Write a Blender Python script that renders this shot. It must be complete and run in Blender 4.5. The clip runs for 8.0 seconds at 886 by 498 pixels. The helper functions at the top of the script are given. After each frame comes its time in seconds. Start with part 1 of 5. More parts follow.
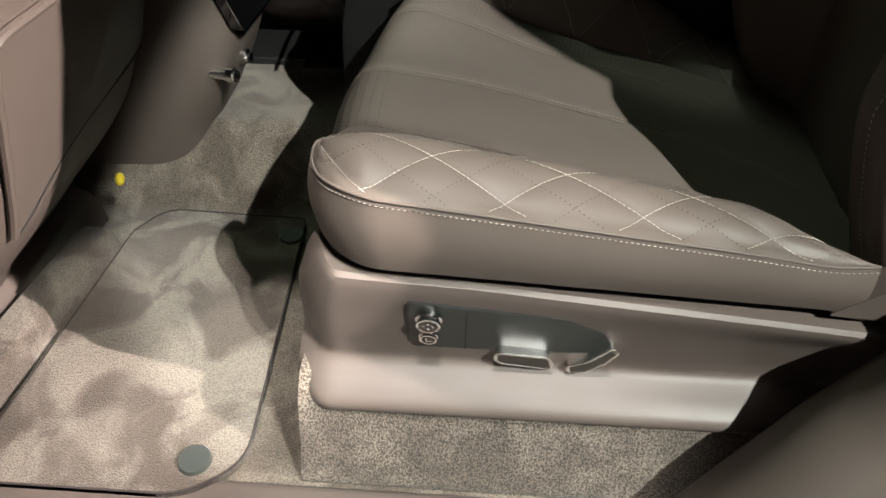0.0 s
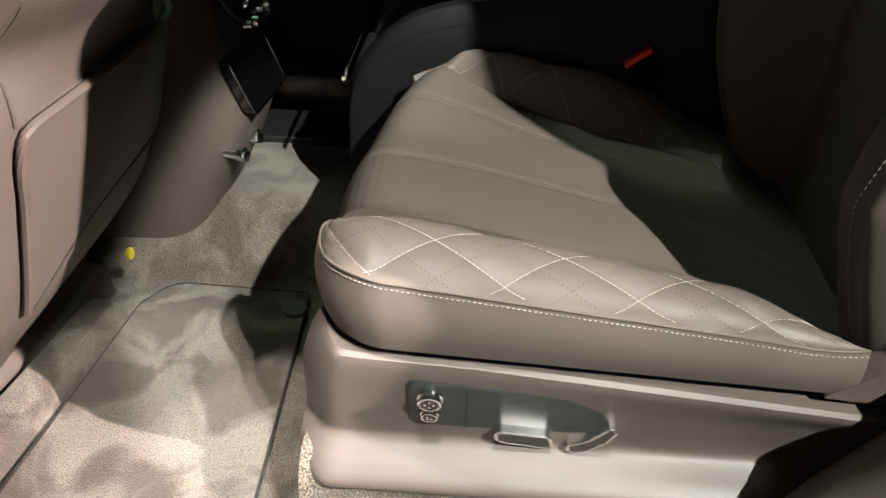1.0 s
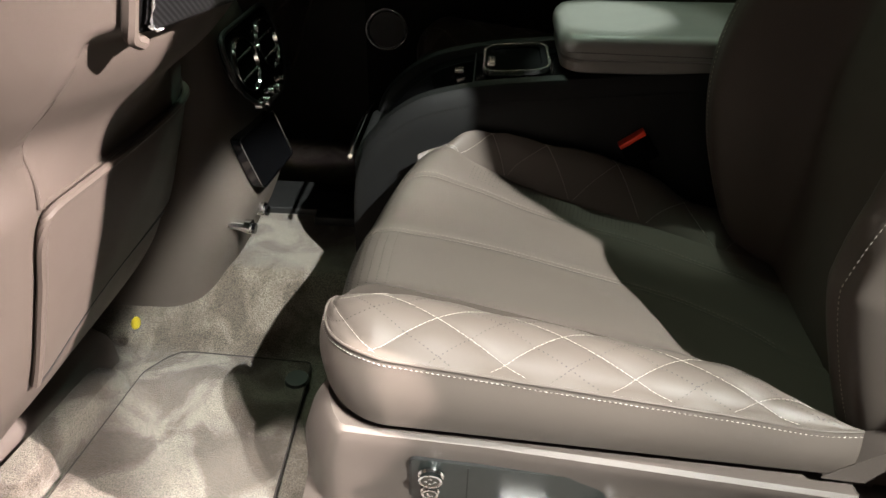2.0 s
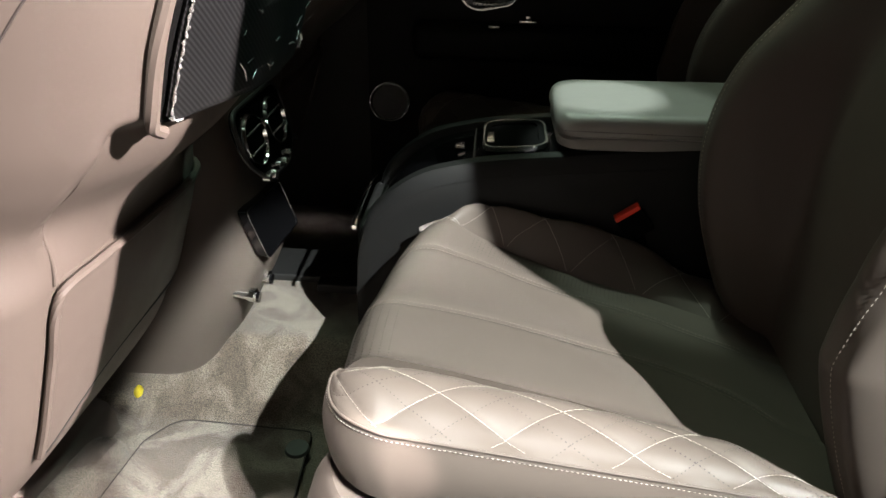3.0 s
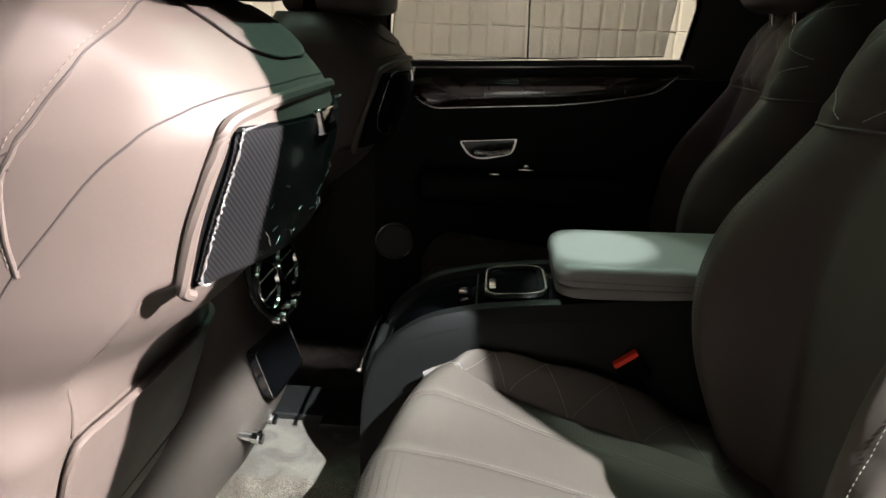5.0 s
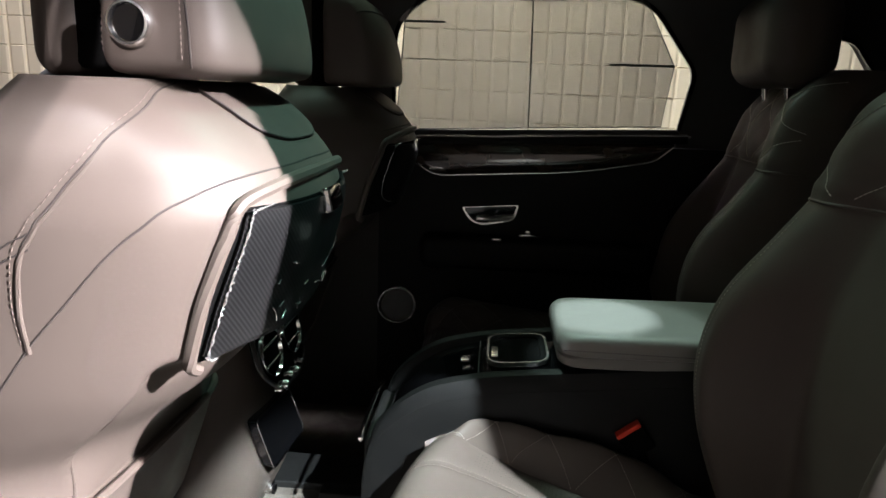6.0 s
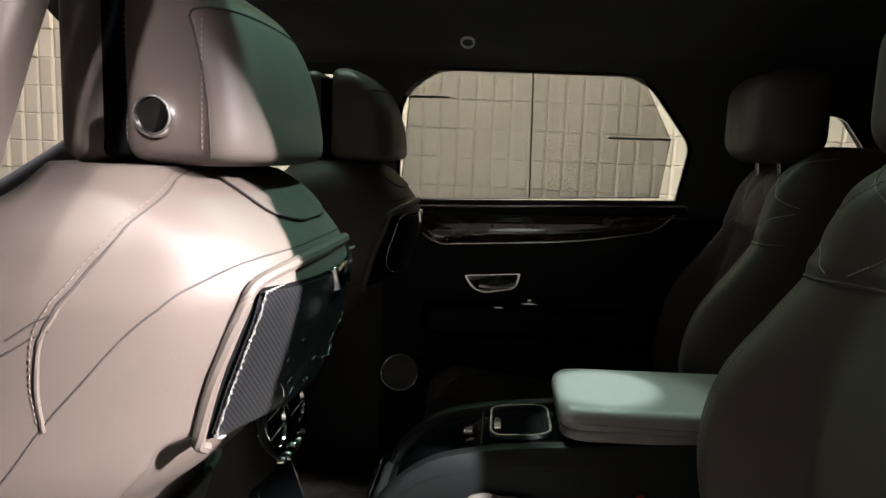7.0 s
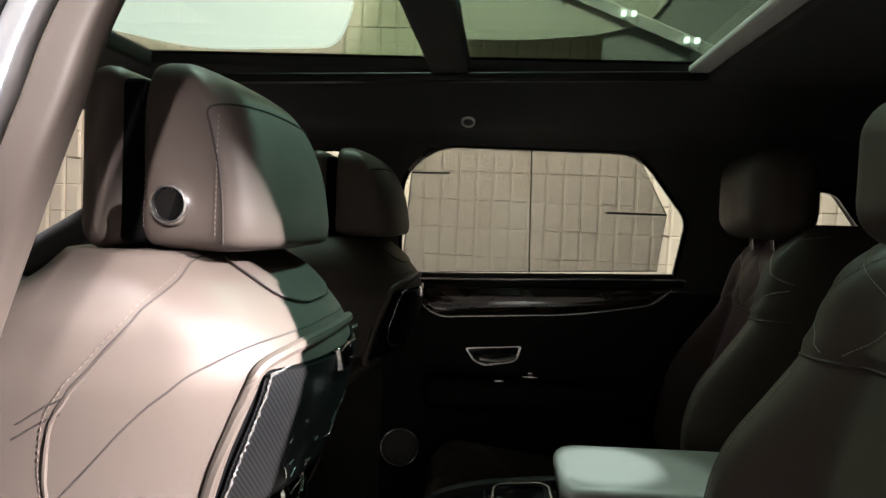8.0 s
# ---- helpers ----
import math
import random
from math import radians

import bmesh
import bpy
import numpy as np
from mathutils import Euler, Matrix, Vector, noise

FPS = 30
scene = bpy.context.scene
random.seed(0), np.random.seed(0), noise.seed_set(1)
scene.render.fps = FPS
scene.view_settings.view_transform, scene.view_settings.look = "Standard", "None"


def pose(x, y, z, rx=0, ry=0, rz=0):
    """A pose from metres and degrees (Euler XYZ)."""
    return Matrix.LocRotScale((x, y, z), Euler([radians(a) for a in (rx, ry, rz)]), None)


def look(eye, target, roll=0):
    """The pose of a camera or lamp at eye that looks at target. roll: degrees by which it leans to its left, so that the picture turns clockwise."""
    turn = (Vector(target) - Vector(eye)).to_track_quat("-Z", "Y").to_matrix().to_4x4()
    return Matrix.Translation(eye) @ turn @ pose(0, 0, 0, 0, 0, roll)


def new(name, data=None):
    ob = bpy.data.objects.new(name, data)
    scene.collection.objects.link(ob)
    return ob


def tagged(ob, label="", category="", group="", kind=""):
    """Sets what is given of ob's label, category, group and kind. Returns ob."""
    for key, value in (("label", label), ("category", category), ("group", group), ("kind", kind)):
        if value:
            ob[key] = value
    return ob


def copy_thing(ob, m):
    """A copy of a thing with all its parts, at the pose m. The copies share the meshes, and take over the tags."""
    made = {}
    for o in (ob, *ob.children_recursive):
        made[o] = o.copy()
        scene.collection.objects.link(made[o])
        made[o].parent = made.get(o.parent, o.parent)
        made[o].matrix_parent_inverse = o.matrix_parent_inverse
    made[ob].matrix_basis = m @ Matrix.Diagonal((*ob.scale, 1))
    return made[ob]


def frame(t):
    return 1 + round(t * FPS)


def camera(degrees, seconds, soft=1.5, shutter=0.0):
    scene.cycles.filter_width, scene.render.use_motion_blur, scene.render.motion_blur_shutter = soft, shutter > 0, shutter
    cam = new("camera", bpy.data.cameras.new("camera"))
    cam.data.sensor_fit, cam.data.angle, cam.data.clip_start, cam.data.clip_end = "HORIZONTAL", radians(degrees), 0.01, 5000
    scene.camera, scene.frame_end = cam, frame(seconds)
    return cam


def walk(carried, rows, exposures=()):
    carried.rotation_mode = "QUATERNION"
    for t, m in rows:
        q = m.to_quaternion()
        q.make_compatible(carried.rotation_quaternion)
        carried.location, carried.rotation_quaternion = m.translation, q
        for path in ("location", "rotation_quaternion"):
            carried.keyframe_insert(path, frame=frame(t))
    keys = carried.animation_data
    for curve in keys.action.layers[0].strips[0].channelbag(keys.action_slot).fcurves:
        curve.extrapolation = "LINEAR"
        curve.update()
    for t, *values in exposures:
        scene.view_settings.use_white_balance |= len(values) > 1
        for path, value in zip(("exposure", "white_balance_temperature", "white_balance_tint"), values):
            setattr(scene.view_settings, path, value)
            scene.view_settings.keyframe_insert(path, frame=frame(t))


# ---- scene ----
cam = camera(66.4, 8.0)
PATH = [
    (0, (0.191, 0.156, 0.763), (0.112, 1.585, -0.633), 0.7),
    (0.5, (0.19, 0.152, 0.776), (0.105, 1.65, -0.547), 0.9),
    (1, (0.189, 0.148, 0.789), (0.1, 1.708, -0.46), 1.1),
    (1.5, (0.187, 0.143, 0.803), (0.095, 1.759, -0.371), 1.4),
    (3, (0.184, 0.128, 0.844), (0.078, 1.883, -0.108), 1.6),
    (3.5, (0.182, 0.121, 0.858), (0.072, 1.918, -0.014), 1.8),
    (4, (0.182, 0.114, 0.873), (0.065, 1.948, 0.082), 1.8),
    (4.5, (0.179, 0.107, 0.883), (0.06, 1.975, 0.179), 1.9),
    (6, (0.176, 0.092, 0.914), (0.037, 2.035, 0.46), 2.2),
    (6.5, (0.175, 0.082, 0.926), (0.029, 2.042, 0.554), 2.3),
    (7, (0.174, 0.072, 0.936), (0.02, 2.047, 0.66), 2.3),
    (7.5, (0.174, 0.06, 0.946), (0.014, 2.045, 0.768), 2.3),
    (8, (0.174, 0.05, 0.955), (0.009, 2.041, 0.875), 2.4),
]
walk(cam, [(t, look(eye, goal, roll)) for t, eye, goal, roll in PATH],
     [(0, -0.75, 6500, 10), (1.5, -0.28, 6450, 10), (3, 0.2, 6300, 10), (4.5, 0.36, 6150, 10), (6, 0.38, 5750, 8), (8, 0.38, 5950, 8)])

# ---- light ----
world = bpy.data.worlds.new("world")
scene.world = world
world.use_nodes = True
world.node_tree.nodes["Background"].inputs[0].default_value = (0.9, 0.95, 1.0, 1)
world.node_tree.nodes["Background"].inputs[1].default_value = 0.024
scene.view_settings.exposure = 0.0


def lamp(name, kind, eye, target, power, colour, size=0.2, spot=60.0, blend=0.4):
    data = bpy.data.lights.new(name, kind)
    data.energy, data.color = power, colour
    if kind == "AREA":
        data.shape, data.size = "DISK", size
    else:
        data.shadow_soft_size = size
    if kind == "SPOT":
        data.spot_size, data.spot_blend = radians(spot), blend
    ob = new(name, data)
    ob.matrix_world = look(eye, target)
    return ob


# unseen lamps: some set from shadow edges, others added to brighten single parts
lamp("unseen_spot", "SPOT", (2.05, -1.23, 3.25), (0.20, 1.09, -0.13), 2950, (0.97, 1.0, 0.93), 0.03, 16.0, 0.12)
# added to light the mat, which the first spot leaves out
lamp("unseen_spot", "SPOT", (1.85, -1.40, 3.20), (-0.27, 0.76, -0.06), 2000, (1.0, 0.94, 0.86), 0.03, 5.2, 0.3)
lamp("unseen_spot", "SPOT", (0.20, 0.0, 3.6), (0.05, 0.55, 0.10), 1500, (1.0, 0.96, 0.9), 0.06, 13.4, 0.35)
# added for the left of the mat and the carpet ridge
lamp("unseen_spot", "SPOT", (-0.45, -0.2, 3.6), (-0.38, 0.66, 0.0), 500, (1.0, 0.94, 0.86), 0.06, 7, 0.5)
lamp("unseen_spot", "SPOT", (2.85, -0.13, 2.2), (-0.2, 0.64, 0.42), 4500, (1.0, 0.87, 0.81), 0.015, 17.6, 0.75)
# added for the lit patch on the armrest lid
lamp("unseen_spot", "SPOT", (0.95, 1.55, 3.9), (0.37, 1.22, 0.55), 5500, (1.0, 0.78, 0.98), 0.02, 3.4, 0.3)
# added area light that brightens the tiled wall
lamp("unseen_area_light", "AREA", (0.0, 2.7, 3.9), (0.2, 4.5, 2.3), 106, (1.0, 0.83, 0.54), 1.2)
# added area light, a soft fill through the glass roof
lamp("unseen_area_light", "AREA", (-0.5, 2.35, 4.1), (0.2, 0.6, 0.5), 290, (1.0, 0.92, 0.95), 0.9)
# second added beam for the top of the armrest lid
lamp("unseen_spot", "SPOT", (-0.3, 2.5, 4.0), (0.40, 1.18, 0.54), 1700, (1.0, 0.88, 1.0), 0.03, 5, 0.3)
# added to brighten the pillar trim
lamp("unseen_spot", "SPOT", (1.0, -2.5, 2.5), (-0.14, 0.45, 1.05), 1000, (1.0, 0.84, 0.78), 0.06, 4.8, 0.6)
# added for the teal tone on the back of the headrest
lamp("unseen_spot", "SPOT", (2.2, 1.6, 4.0), (-0.06, 0.86, 1.02), 2700, (0.74, 0.92, 1.0), 0.08, 9, 0.6)
# added spot on the wall behind the camera, for reflections in veneer and chrome
lamp("unseen_spot", "SPOT", (0.3, -5.0, 4.0), (0.5, -7.0, 0.3), 3000, (0.92, 0.97, 1.0), 0.05, 12)

# ---- materials ----


def nodes_of(name):
    m = bpy.data.materials.new(name)
    m.use_nodes = True
    nt = m.node_tree
    return m, nt, nt.nodes["Principled BSDF"]


def mat(name, colour, rough=0.5, metal=0.0, vary=0.15, scale=8.0, bump=0.0, bump_scale=300.0, coat=0.0, bump_kind="noise", sheen=0.0, rough_vary=0.08, spec=0.5):
    m, nt, b = nodes_of(name)
    b.inputs["Metallic"].default_value = metal
    b.inputs["Coat Weight"].default_value = coat
    b.inputs["Coat Roughness"].default_value = 0.06
    b.inputs["Sheen Weight"].default_value = sheen
    b.inputs["Specular IOR Level"].default_value = spec
    geo = nt.nodes.new("ShaderNodeNewGeometry")
    n1 = nt.nodes.new("ShaderNodeTexNoise")
    n1.inputs["Scale"].default_value, n1.inputs["Detail"].default_value = scale, 5
    nt.links.new(geo.outputs["Position"], n1.inputs["Vector"])
    ramp = nt.nodes.new("ShaderNodeMix")
    ramp.data_type = "RGBA"
    ramp.inputs["A"].default_value = (*[c * (1 - vary) for c in colour], 1)
    ramp.inputs["B"].default_value = (*[min(1, c * (1 + vary)) for c in colour], 1)
    nt.links.new(n1.outputs["Fac"], ramp.inputs["Factor"])
    nt.links.new(ramp.outputs["Result"], b.inputs["Base Color"])
    rr = nt.nodes.new("ShaderNodeMapRange")
    rr.inputs["To Min"].default_value, rr.inputs["To Max"].default_value = max(0.02, rough - rough_vary), min(1, rough + rough_vary)
    n2 = nt.nodes.new("ShaderNodeTexNoise")
    n2.inputs["Scale"].default_value = scale * 3.7
    nt.links.new(geo.outputs["Position"], n2.inputs["Vector"])
    nt.links.new(n2.outputs["Fac"], rr.inputs["Value"])
    nt.links.new(rr.outputs["Result"], b.inputs["Roughness"])
    if bump:
        if bump_kind == "cells":
            tex = nt.nodes.new("ShaderNodeTexVoronoi")
            tex.inputs["Scale"].default_value = bump_scale
            out = tex.outputs["Distance"]
        else:
            tex = nt.nodes.new("ShaderNodeTexNoise")
            tex.inputs["Scale"].default_value, tex.inputs["Detail"].default_value = bump_scale, 3
            out = tex.outputs["Fac"]
        nt.links.new(geo.outputs["Position"], tex.inputs["Vector"])
        bp = nt.nodes.new("ShaderNodeBump")
        bp.inputs["Strength"].default_value, bp.inputs["Distance"].default_value = bump, 0.002
        nt.links.new(out, bp.inputs["Height"])
        nt.links.new(bp.outputs["Normal"], b.inputs["Normal"])
    return m


def carpet_mat(name, dark, light, scale, streak, twist=0.35, speckle=0.75, lo=0.40, hi=0.62, f0=0.36, f1=0.6):
    m, nt, b = nodes_of(name)
    b.inputs["Roughness"].default_value = 0.95
    b.inputs["Sheen Weight"].default_value = 0.12
    geo = nt.nodes.new("ShaderNodeNewGeometry")
    big = nt.nodes.new("ShaderNodeTexNoise")
    big.inputs["Scale"].default_value, big.inputs["Detail"].default_value, big.inputs["Distortion"].default_value = streak, 5, twist
    fine = nt.nodes.new("ShaderNodeTexNoise")
    fine.inputs["Scale"].default_value, fine.inputs["Detail"].default_value = scale, 4
    for n in (big, fine):
        nt.links.new(geo.outputs["Position"], n.inputs["Vector"])
    cr = nt.nodes.new("ShaderNodeValToRGB")
    cr.color_ramp.elements[0].position, cr.color_ramp.elements[1].position = lo, hi
    cr.color_ramp.elements[0].color, cr.color_ramp.elements[1].color = (*dark, 1), (*light, 1)
    nt.links.new(big.outputs["Fac"], cr.inputs["Fac"])
    mx = nt.nodes.new("ShaderNodeMix")
    mx.data_type, mx.blend_type = "RGBA", "MULTIPLY"
    mx.inputs["Factor"].default_value = speckle
    c2 = nt.nodes.new("ShaderNodeValToRGB")
    c2.color_ramp.elements[0].position, c2.color_ramp.elements[1].position = f0, f1
    c2.color_ramp.elements[0].color = (0.2, 0.185, 0.165, 1)
    nt.links.new(fine.outputs["Fac"], c2.inputs["Fac"])
    nt.links.new(cr.outputs["Color"], mx.inputs["A"])
    nt.links.new(c2.outputs["Color"], mx.inputs["B"])
    nt.links.new(mx.outputs["Result"], b.inputs["Base Color"])
    bp = nt.nodes.new("ShaderNodeBump")
    bp.inputs["Strength"].default_value, bp.inputs["Distance"].default_value = 0.9, 0.004
    nt.links.new(fine.outputs["Fac"], bp.inputs["Height"])
    nt.links.new(bp.outputs["Normal"], b.inputs["Normal"])
    return m


def glass_mat(name, tint, gloss=0.08):
    m = bpy.data.materials.new(name)
    m.use_nodes = True
    nt = m.node_tree
    nt.nodes.remove(nt.nodes["Principled BSDF"])
    t = nt.nodes.new("ShaderNodeBsdfTransparent")
    t.inputs[0].default_value = (*tint, 1)
    g = nt.nodes.new("ShaderNodeBsdfGlossy")
    g.inputs["Roughness"].default_value = 0.02
    mx = nt.nodes.new("ShaderNodeMixShader")
    mx.inputs[0].default_value = gloss
    nt.links.new(t.outputs[0], mx.inputs[1])
    nt.links.new(g.outputs[0], mx.inputs[2])
    nt.links.new(mx.outputs[0], nt.nodes["Material Output"].inputs[0])
    return m


def mesh_mat(name, colour, see):
    m = bpy.data.materials.new(name)
    m.use_nodes = True
    nt = m.node_tree
    b = nt.nodes["Principled BSDF"]
    b.inputs["Base Color"].default_value = (*colour, 1)
    b.inputs["Roughness"].default_value = 0.8
    t = nt.nodes.new("ShaderNodeBsdfTransparent")
    mx = nt.nodes.new("ShaderNodeMixShader")
    mx.inputs[0].default_value = see
    nt.links.new(b.outputs[0], mx.inputs[1])
    nt.links.new(t.outputs[0], mx.inputs[2])
    nt.links.new(mx.outputs[0], nt.nodes["Material Output"].inputs[0])
    return m


def glow_mat(name, colour, power):
    m, _, b = nodes_of(name)
    b.inputs["Emission Color"].default_value = (*colour, 1)
    b.inputs["Emission Strength"].default_value = power
    b.inputs["Base Color"].default_value = (*colour, 1)
    return m


LEATHER = mat("taupe_leather", (0.079, 0.0645, 0.0555), 0.47, spec=0.22, vary=0.07, scale=6, bump=0.045, bump_scale=1300, bump_kind="cells")
SEAM = mat("brown_seam", (0.026, 0.020, 0.017), 0.8, vary=0.1, scale=80)
LEATHER_DARK = mat("dark_leather", (0.0045, 0.0045, 0.0045), 0.55, spec=0.25, vary=0.12, scale=6, bump=0.25, bump_scale=900, bump_kind="cells")
THREAD = mat("cream_thread", (0.36, 0.325, 0.28), 0.7, vary=0.1, scale=200)
TAN_THREAD = mat("tan_thread", (0.15, 0.118, 0.10), 0.7, vary=0.1, scale=200)
HOLES = mat("needle_holes", (0.022, 0.016, 0.014), 0.8, vary=0.2, scale=200)
PLASTIC = mat("taupe_plastic", (0.079, 0.064, 0.056), 0.46, spec=0.3, vary=0.05, scale=5, bump=0.1, bump_scale=700)
BLACK = mat("black_plastic", (0.008, 0.008, 0.008), 0.45, vary=0.2, scale=20, bump=0.1, bump_scale=600)
# without sheen; in recesses and gaps it stands in for their shade
VOID = mat("matt_black", (0.003, 0.003, 0.003), 0.95, vary=0.1, scale=20, spec=0.05)
GLOSS = mat("piano_black", (0.003, 0.003, 0.0035), 0.06, vary=0.2, scale=5, coat=0.5, rough_vary=0.03)
CHROME = mat("chrome", (0.82, 0.82, 0.82), 0.08, metal=1.0, vary=0.05, scale=30, rough_vary=0.05)
SATIN = mat("satin_chrome", (0.9, 0.89, 0.87), 0.25, metal=1.0, vary=0.03, scale=10, rough_vary=0.02)
HEADLINER = mat("dark_headliner", (0.06, 0.058, 0.055), 0.95, vary=0.15, scale=10, bump=0.3, bump_scale=900)
RUBBER = mat("black_rubber", (0.015, 0.015, 0.015), 0.7, vary=0.2, scale=40)
MAT_PILE = carpet_mat("beige_mat_pile", (0.078, 0.060, 0.046), (0.185, 0.160, 0.132), 560, 9, 0.8, 0.7, 0.44, 0.56)
CARPET = carpet_mat("beige_carpet", (0.098, 0.078, 0.060), (0.165, 0.138, 0.109), 400, 16, 0.8, 0.95, 0.42, 0.6, 0.41, 0.59)
FLOOR_PILE = carpet_mat("beige_floor_carpet", (0.092, 0.071, 0.053), (0.185, 0.156, 0.124), 520, 14, 0.8, 0.8, 0.42, 0.6, 0.39, 0.6)
RED = mat("red_plastic", (0.88, 0.05, 0.02), 0.4, vary=0.1, scale=40)
YELLOW = mat("yellow_plastic", (0.72, 0.56, 0.03), 0.5, vary=0.1, scale=60)
GREEN_GLASS = glass_mat("green_tinted_glass", (0.37, 0.45, 0.38), 0.04)
CLEAR_GLASS = glass_mat("clear_glass", (0.93, 0.95, 0.93), 0.05)
BLIND = mesh_mat("blind_mesh", (0.30, 0.27, 0.22), 0.57)
WALL = mat("cream_wall_paint", (0.80, 0.72, 0.58), 0.6, vary=0.04, scale=2, bump=0.05, bump_scale=40)
WHITE = mat("white_paint", (0.8, 0.79, 0.76), 0.6, vary=0.03, scale=2)
PALE = mat("pale_grey_panel", (0.52, 0.50, 0.44), 0.6, vary=0.06, scale=2)
CEIL = mat("grey_ceiling_paint", (0.3, 0.3, 0.3), 0.8, vary=0.08, scale=1)
BODY = mat("silver_car_paint", (0.45, 0.44, 0.43), 0.25, metal=0.6, vary=0.03, scale=5, coat=0.6)
SATIN_PAINT = mat("satin_silver_paint", (0.55, 0.55, 0.56), 0.32, metal=0.8, vary=0.04, scale=6)
STONE = mat("grey_showroom_floor", (0.3, 0.29, 0.27), 0.3, vary=0.12, scale=1.5)
VENEER = mat("dark_polished_veneer", (0.035, 0.022, 0.016), 0.08, vary=0.5, scale=14, coat=0.8)
PANEL_GLOW = glow_mat("panel_glow", (1.0, 0.78, 0.84), 3.4)
# glow of the unseen ceiling lights added for glints in the chrome
GLINT_GLOW = glow_mat("glint_lamp_glow", (1.0, 0.96, 0.9), 9.0)
GLOW = glow_mat("lamp_glow", (1.0, 0.95, 0.88), 6.0)


def film_mat():
    """Carbon weave under a loose sheet of clear film."""
    m, nt, b = nodes_of("film_over_carbon")
    geo = nt.nodes.new("ShaderNodeNewGeometry")
    w = nt.nodes.new("ShaderNodeTexWave")
    w.inputs["Scale"].default_value = 92
    w.inputs["Distortion"].default_value = 0.0
    w.bands_direction = "DIAGONAL"
    nt.links.new(geo.outputs["Position"], w.inputs["Vector"])
    cr = nt.nodes.new("ShaderNodeValToRGB")
    cr.color_ramp.elements[0].color, cr.color_ramp.elements[1].color = (0.003, 0.003, 0.0033, 1), (0.0125, 0.0128, 0.0132, 1)
    nt.links.new(w.outputs["Fac"], cr.inputs["Fac"])
    nt.links.new(cr.outputs["Color"], b.inputs["Base Color"])
    b.inputs["Roughness"].default_value = 0.4
    b.inputs["Specular IOR Level"].default_value = 0.08
    b.inputs["Coat Weight"].default_value = 0.25
    b.inputs["Coat Roughness"].default_value = 0.04
    n = nt.nodes.new("ShaderNodeTexNoise")
    n.inputs["Scale"].default_value, n.inputs["Detail"].default_value = 28, 3
    nt.links.new(geo.outputs["Position"], n.inputs["Vector"])
    bp = nt.nodes.new("ShaderNodeBump")
    bp.inputs["Strength"].default_value, bp.inputs["Distance"].default_value = 0.35, 0.004
    nt.links.new(n.outputs["Fac"], bp.inputs["Height"])
    nt.links.new(bp.outputs["Normal"], b.inputs["Coat Normal"])
    return m


FILM = film_mat()

# ---- mesh helpers ----


def part(name, bm, material, parent=None, label="", smooth=40.0):
    me = bpy.data.meshes.new(name)
    bmesh.ops.recalc_face_normals(bm, faces=bm.faces)
    for f in bm.faces:
        f.smooth = smooth > 0
    bm.to_mesh(me)
    bm.free()
    if smooth > 0:
        me.set_sharp_from_angle(angle=radians(smooth))
    me.materials.append(material)
    ob = new(name, me)
    ob.parent = parent
    if label:
        ob["label"] = label
    return ob


def thing(name, label, category, group="", kind=""):
    return tagged(new(name), label, category, group, kind)


def solid(name, bm, material, label, category="", group="", kind="", smooth=40.0):
    return tagged(part(name, bm, material, None, label, smooth), label, category, group, kind)


def box(x0, x1, y0, y1, z0, z1, r=0.0, seg=3, m=None):
    bm = bmesh.new()
    bmesh.ops.create_cube(bm, size=1)
    for v in bm.verts:
        v.co = Vector((x0 + (v.co.x + 0.5) * (x1 - x0), y0 + (v.co.y + 0.5) * (y1 - y0), z0 + (v.co.z + 0.5) * (z1 - z0)))
    if r > 0:
        bmesh.ops.bevel(bm, geom=list(bm.edges), offset=r, segments=seg, profile=0.5, affect="EDGES", clamp_overlap=True)
    if m is not None:
        bm.transform(m)
    return bm


def loft(rings, cap=True, closed=True):
    """Skin through rings of equally many points."""
    bm = bmesh.new()
    rows = [[bm.verts.new(p) for p in ring] for ring in rings]
    n = len(rows[0])
    for a, b in zip(rows, rows[1:]):
        for i in range(n if closed else n - 1):
            k = (i + 1) % n
            bm.faces.new((a[i], a[k], b[k], b[i]))
    if cap and closed:
        bm.faces.new(rows[0][::-1])
        bm.faces.new(rows[-1])
    return bm


def tube(points, r, n=8, squash=1.0):
    pts = [Vector(p) for p in points]
    rings = []
    up = Vector((0.123, 0.31, 0.94)).normalized()
    for i, p in enumerate(pts):
        d = (pts[min(i + 1, len(pts) - 1)] - pts[max(i - 1, 0)]).normalized()
        a = d.cross(up).normalized()
        b = d.cross(a).normalized()
        rad = r(i / (len(pts) - 1)) if callable(r) else r
        rings.append([p + a * math.cos(2 * math.pi * k / n) * rad + b * math.sin(2 * math.pi * k / n) * rad * squash for k in range(n)])
    return loft(rings)


def smooth_path(points, steps=8):
    """Catmull-Rom through the points."""
    p = [Vector(q) for q in points]
    p = [p[0] * 2 - p[1]] + p + [p[-1] * 2 - p[-2]]
    out = []
    for i in range(1, len(p) - 2):
        for s in range(steps):
            t = s / steps
            a, b, c, d = p[i - 1], p[i], p[i + 1], p[i + 2]
            out.append(0.5 * (2 * b + (c - a) * t + (2 * a - 5 * b + 4 * c - d) * t * t + (3 * b - 3 * c + d - a) * t ** 3))
    out.append(p[-2])
    return out


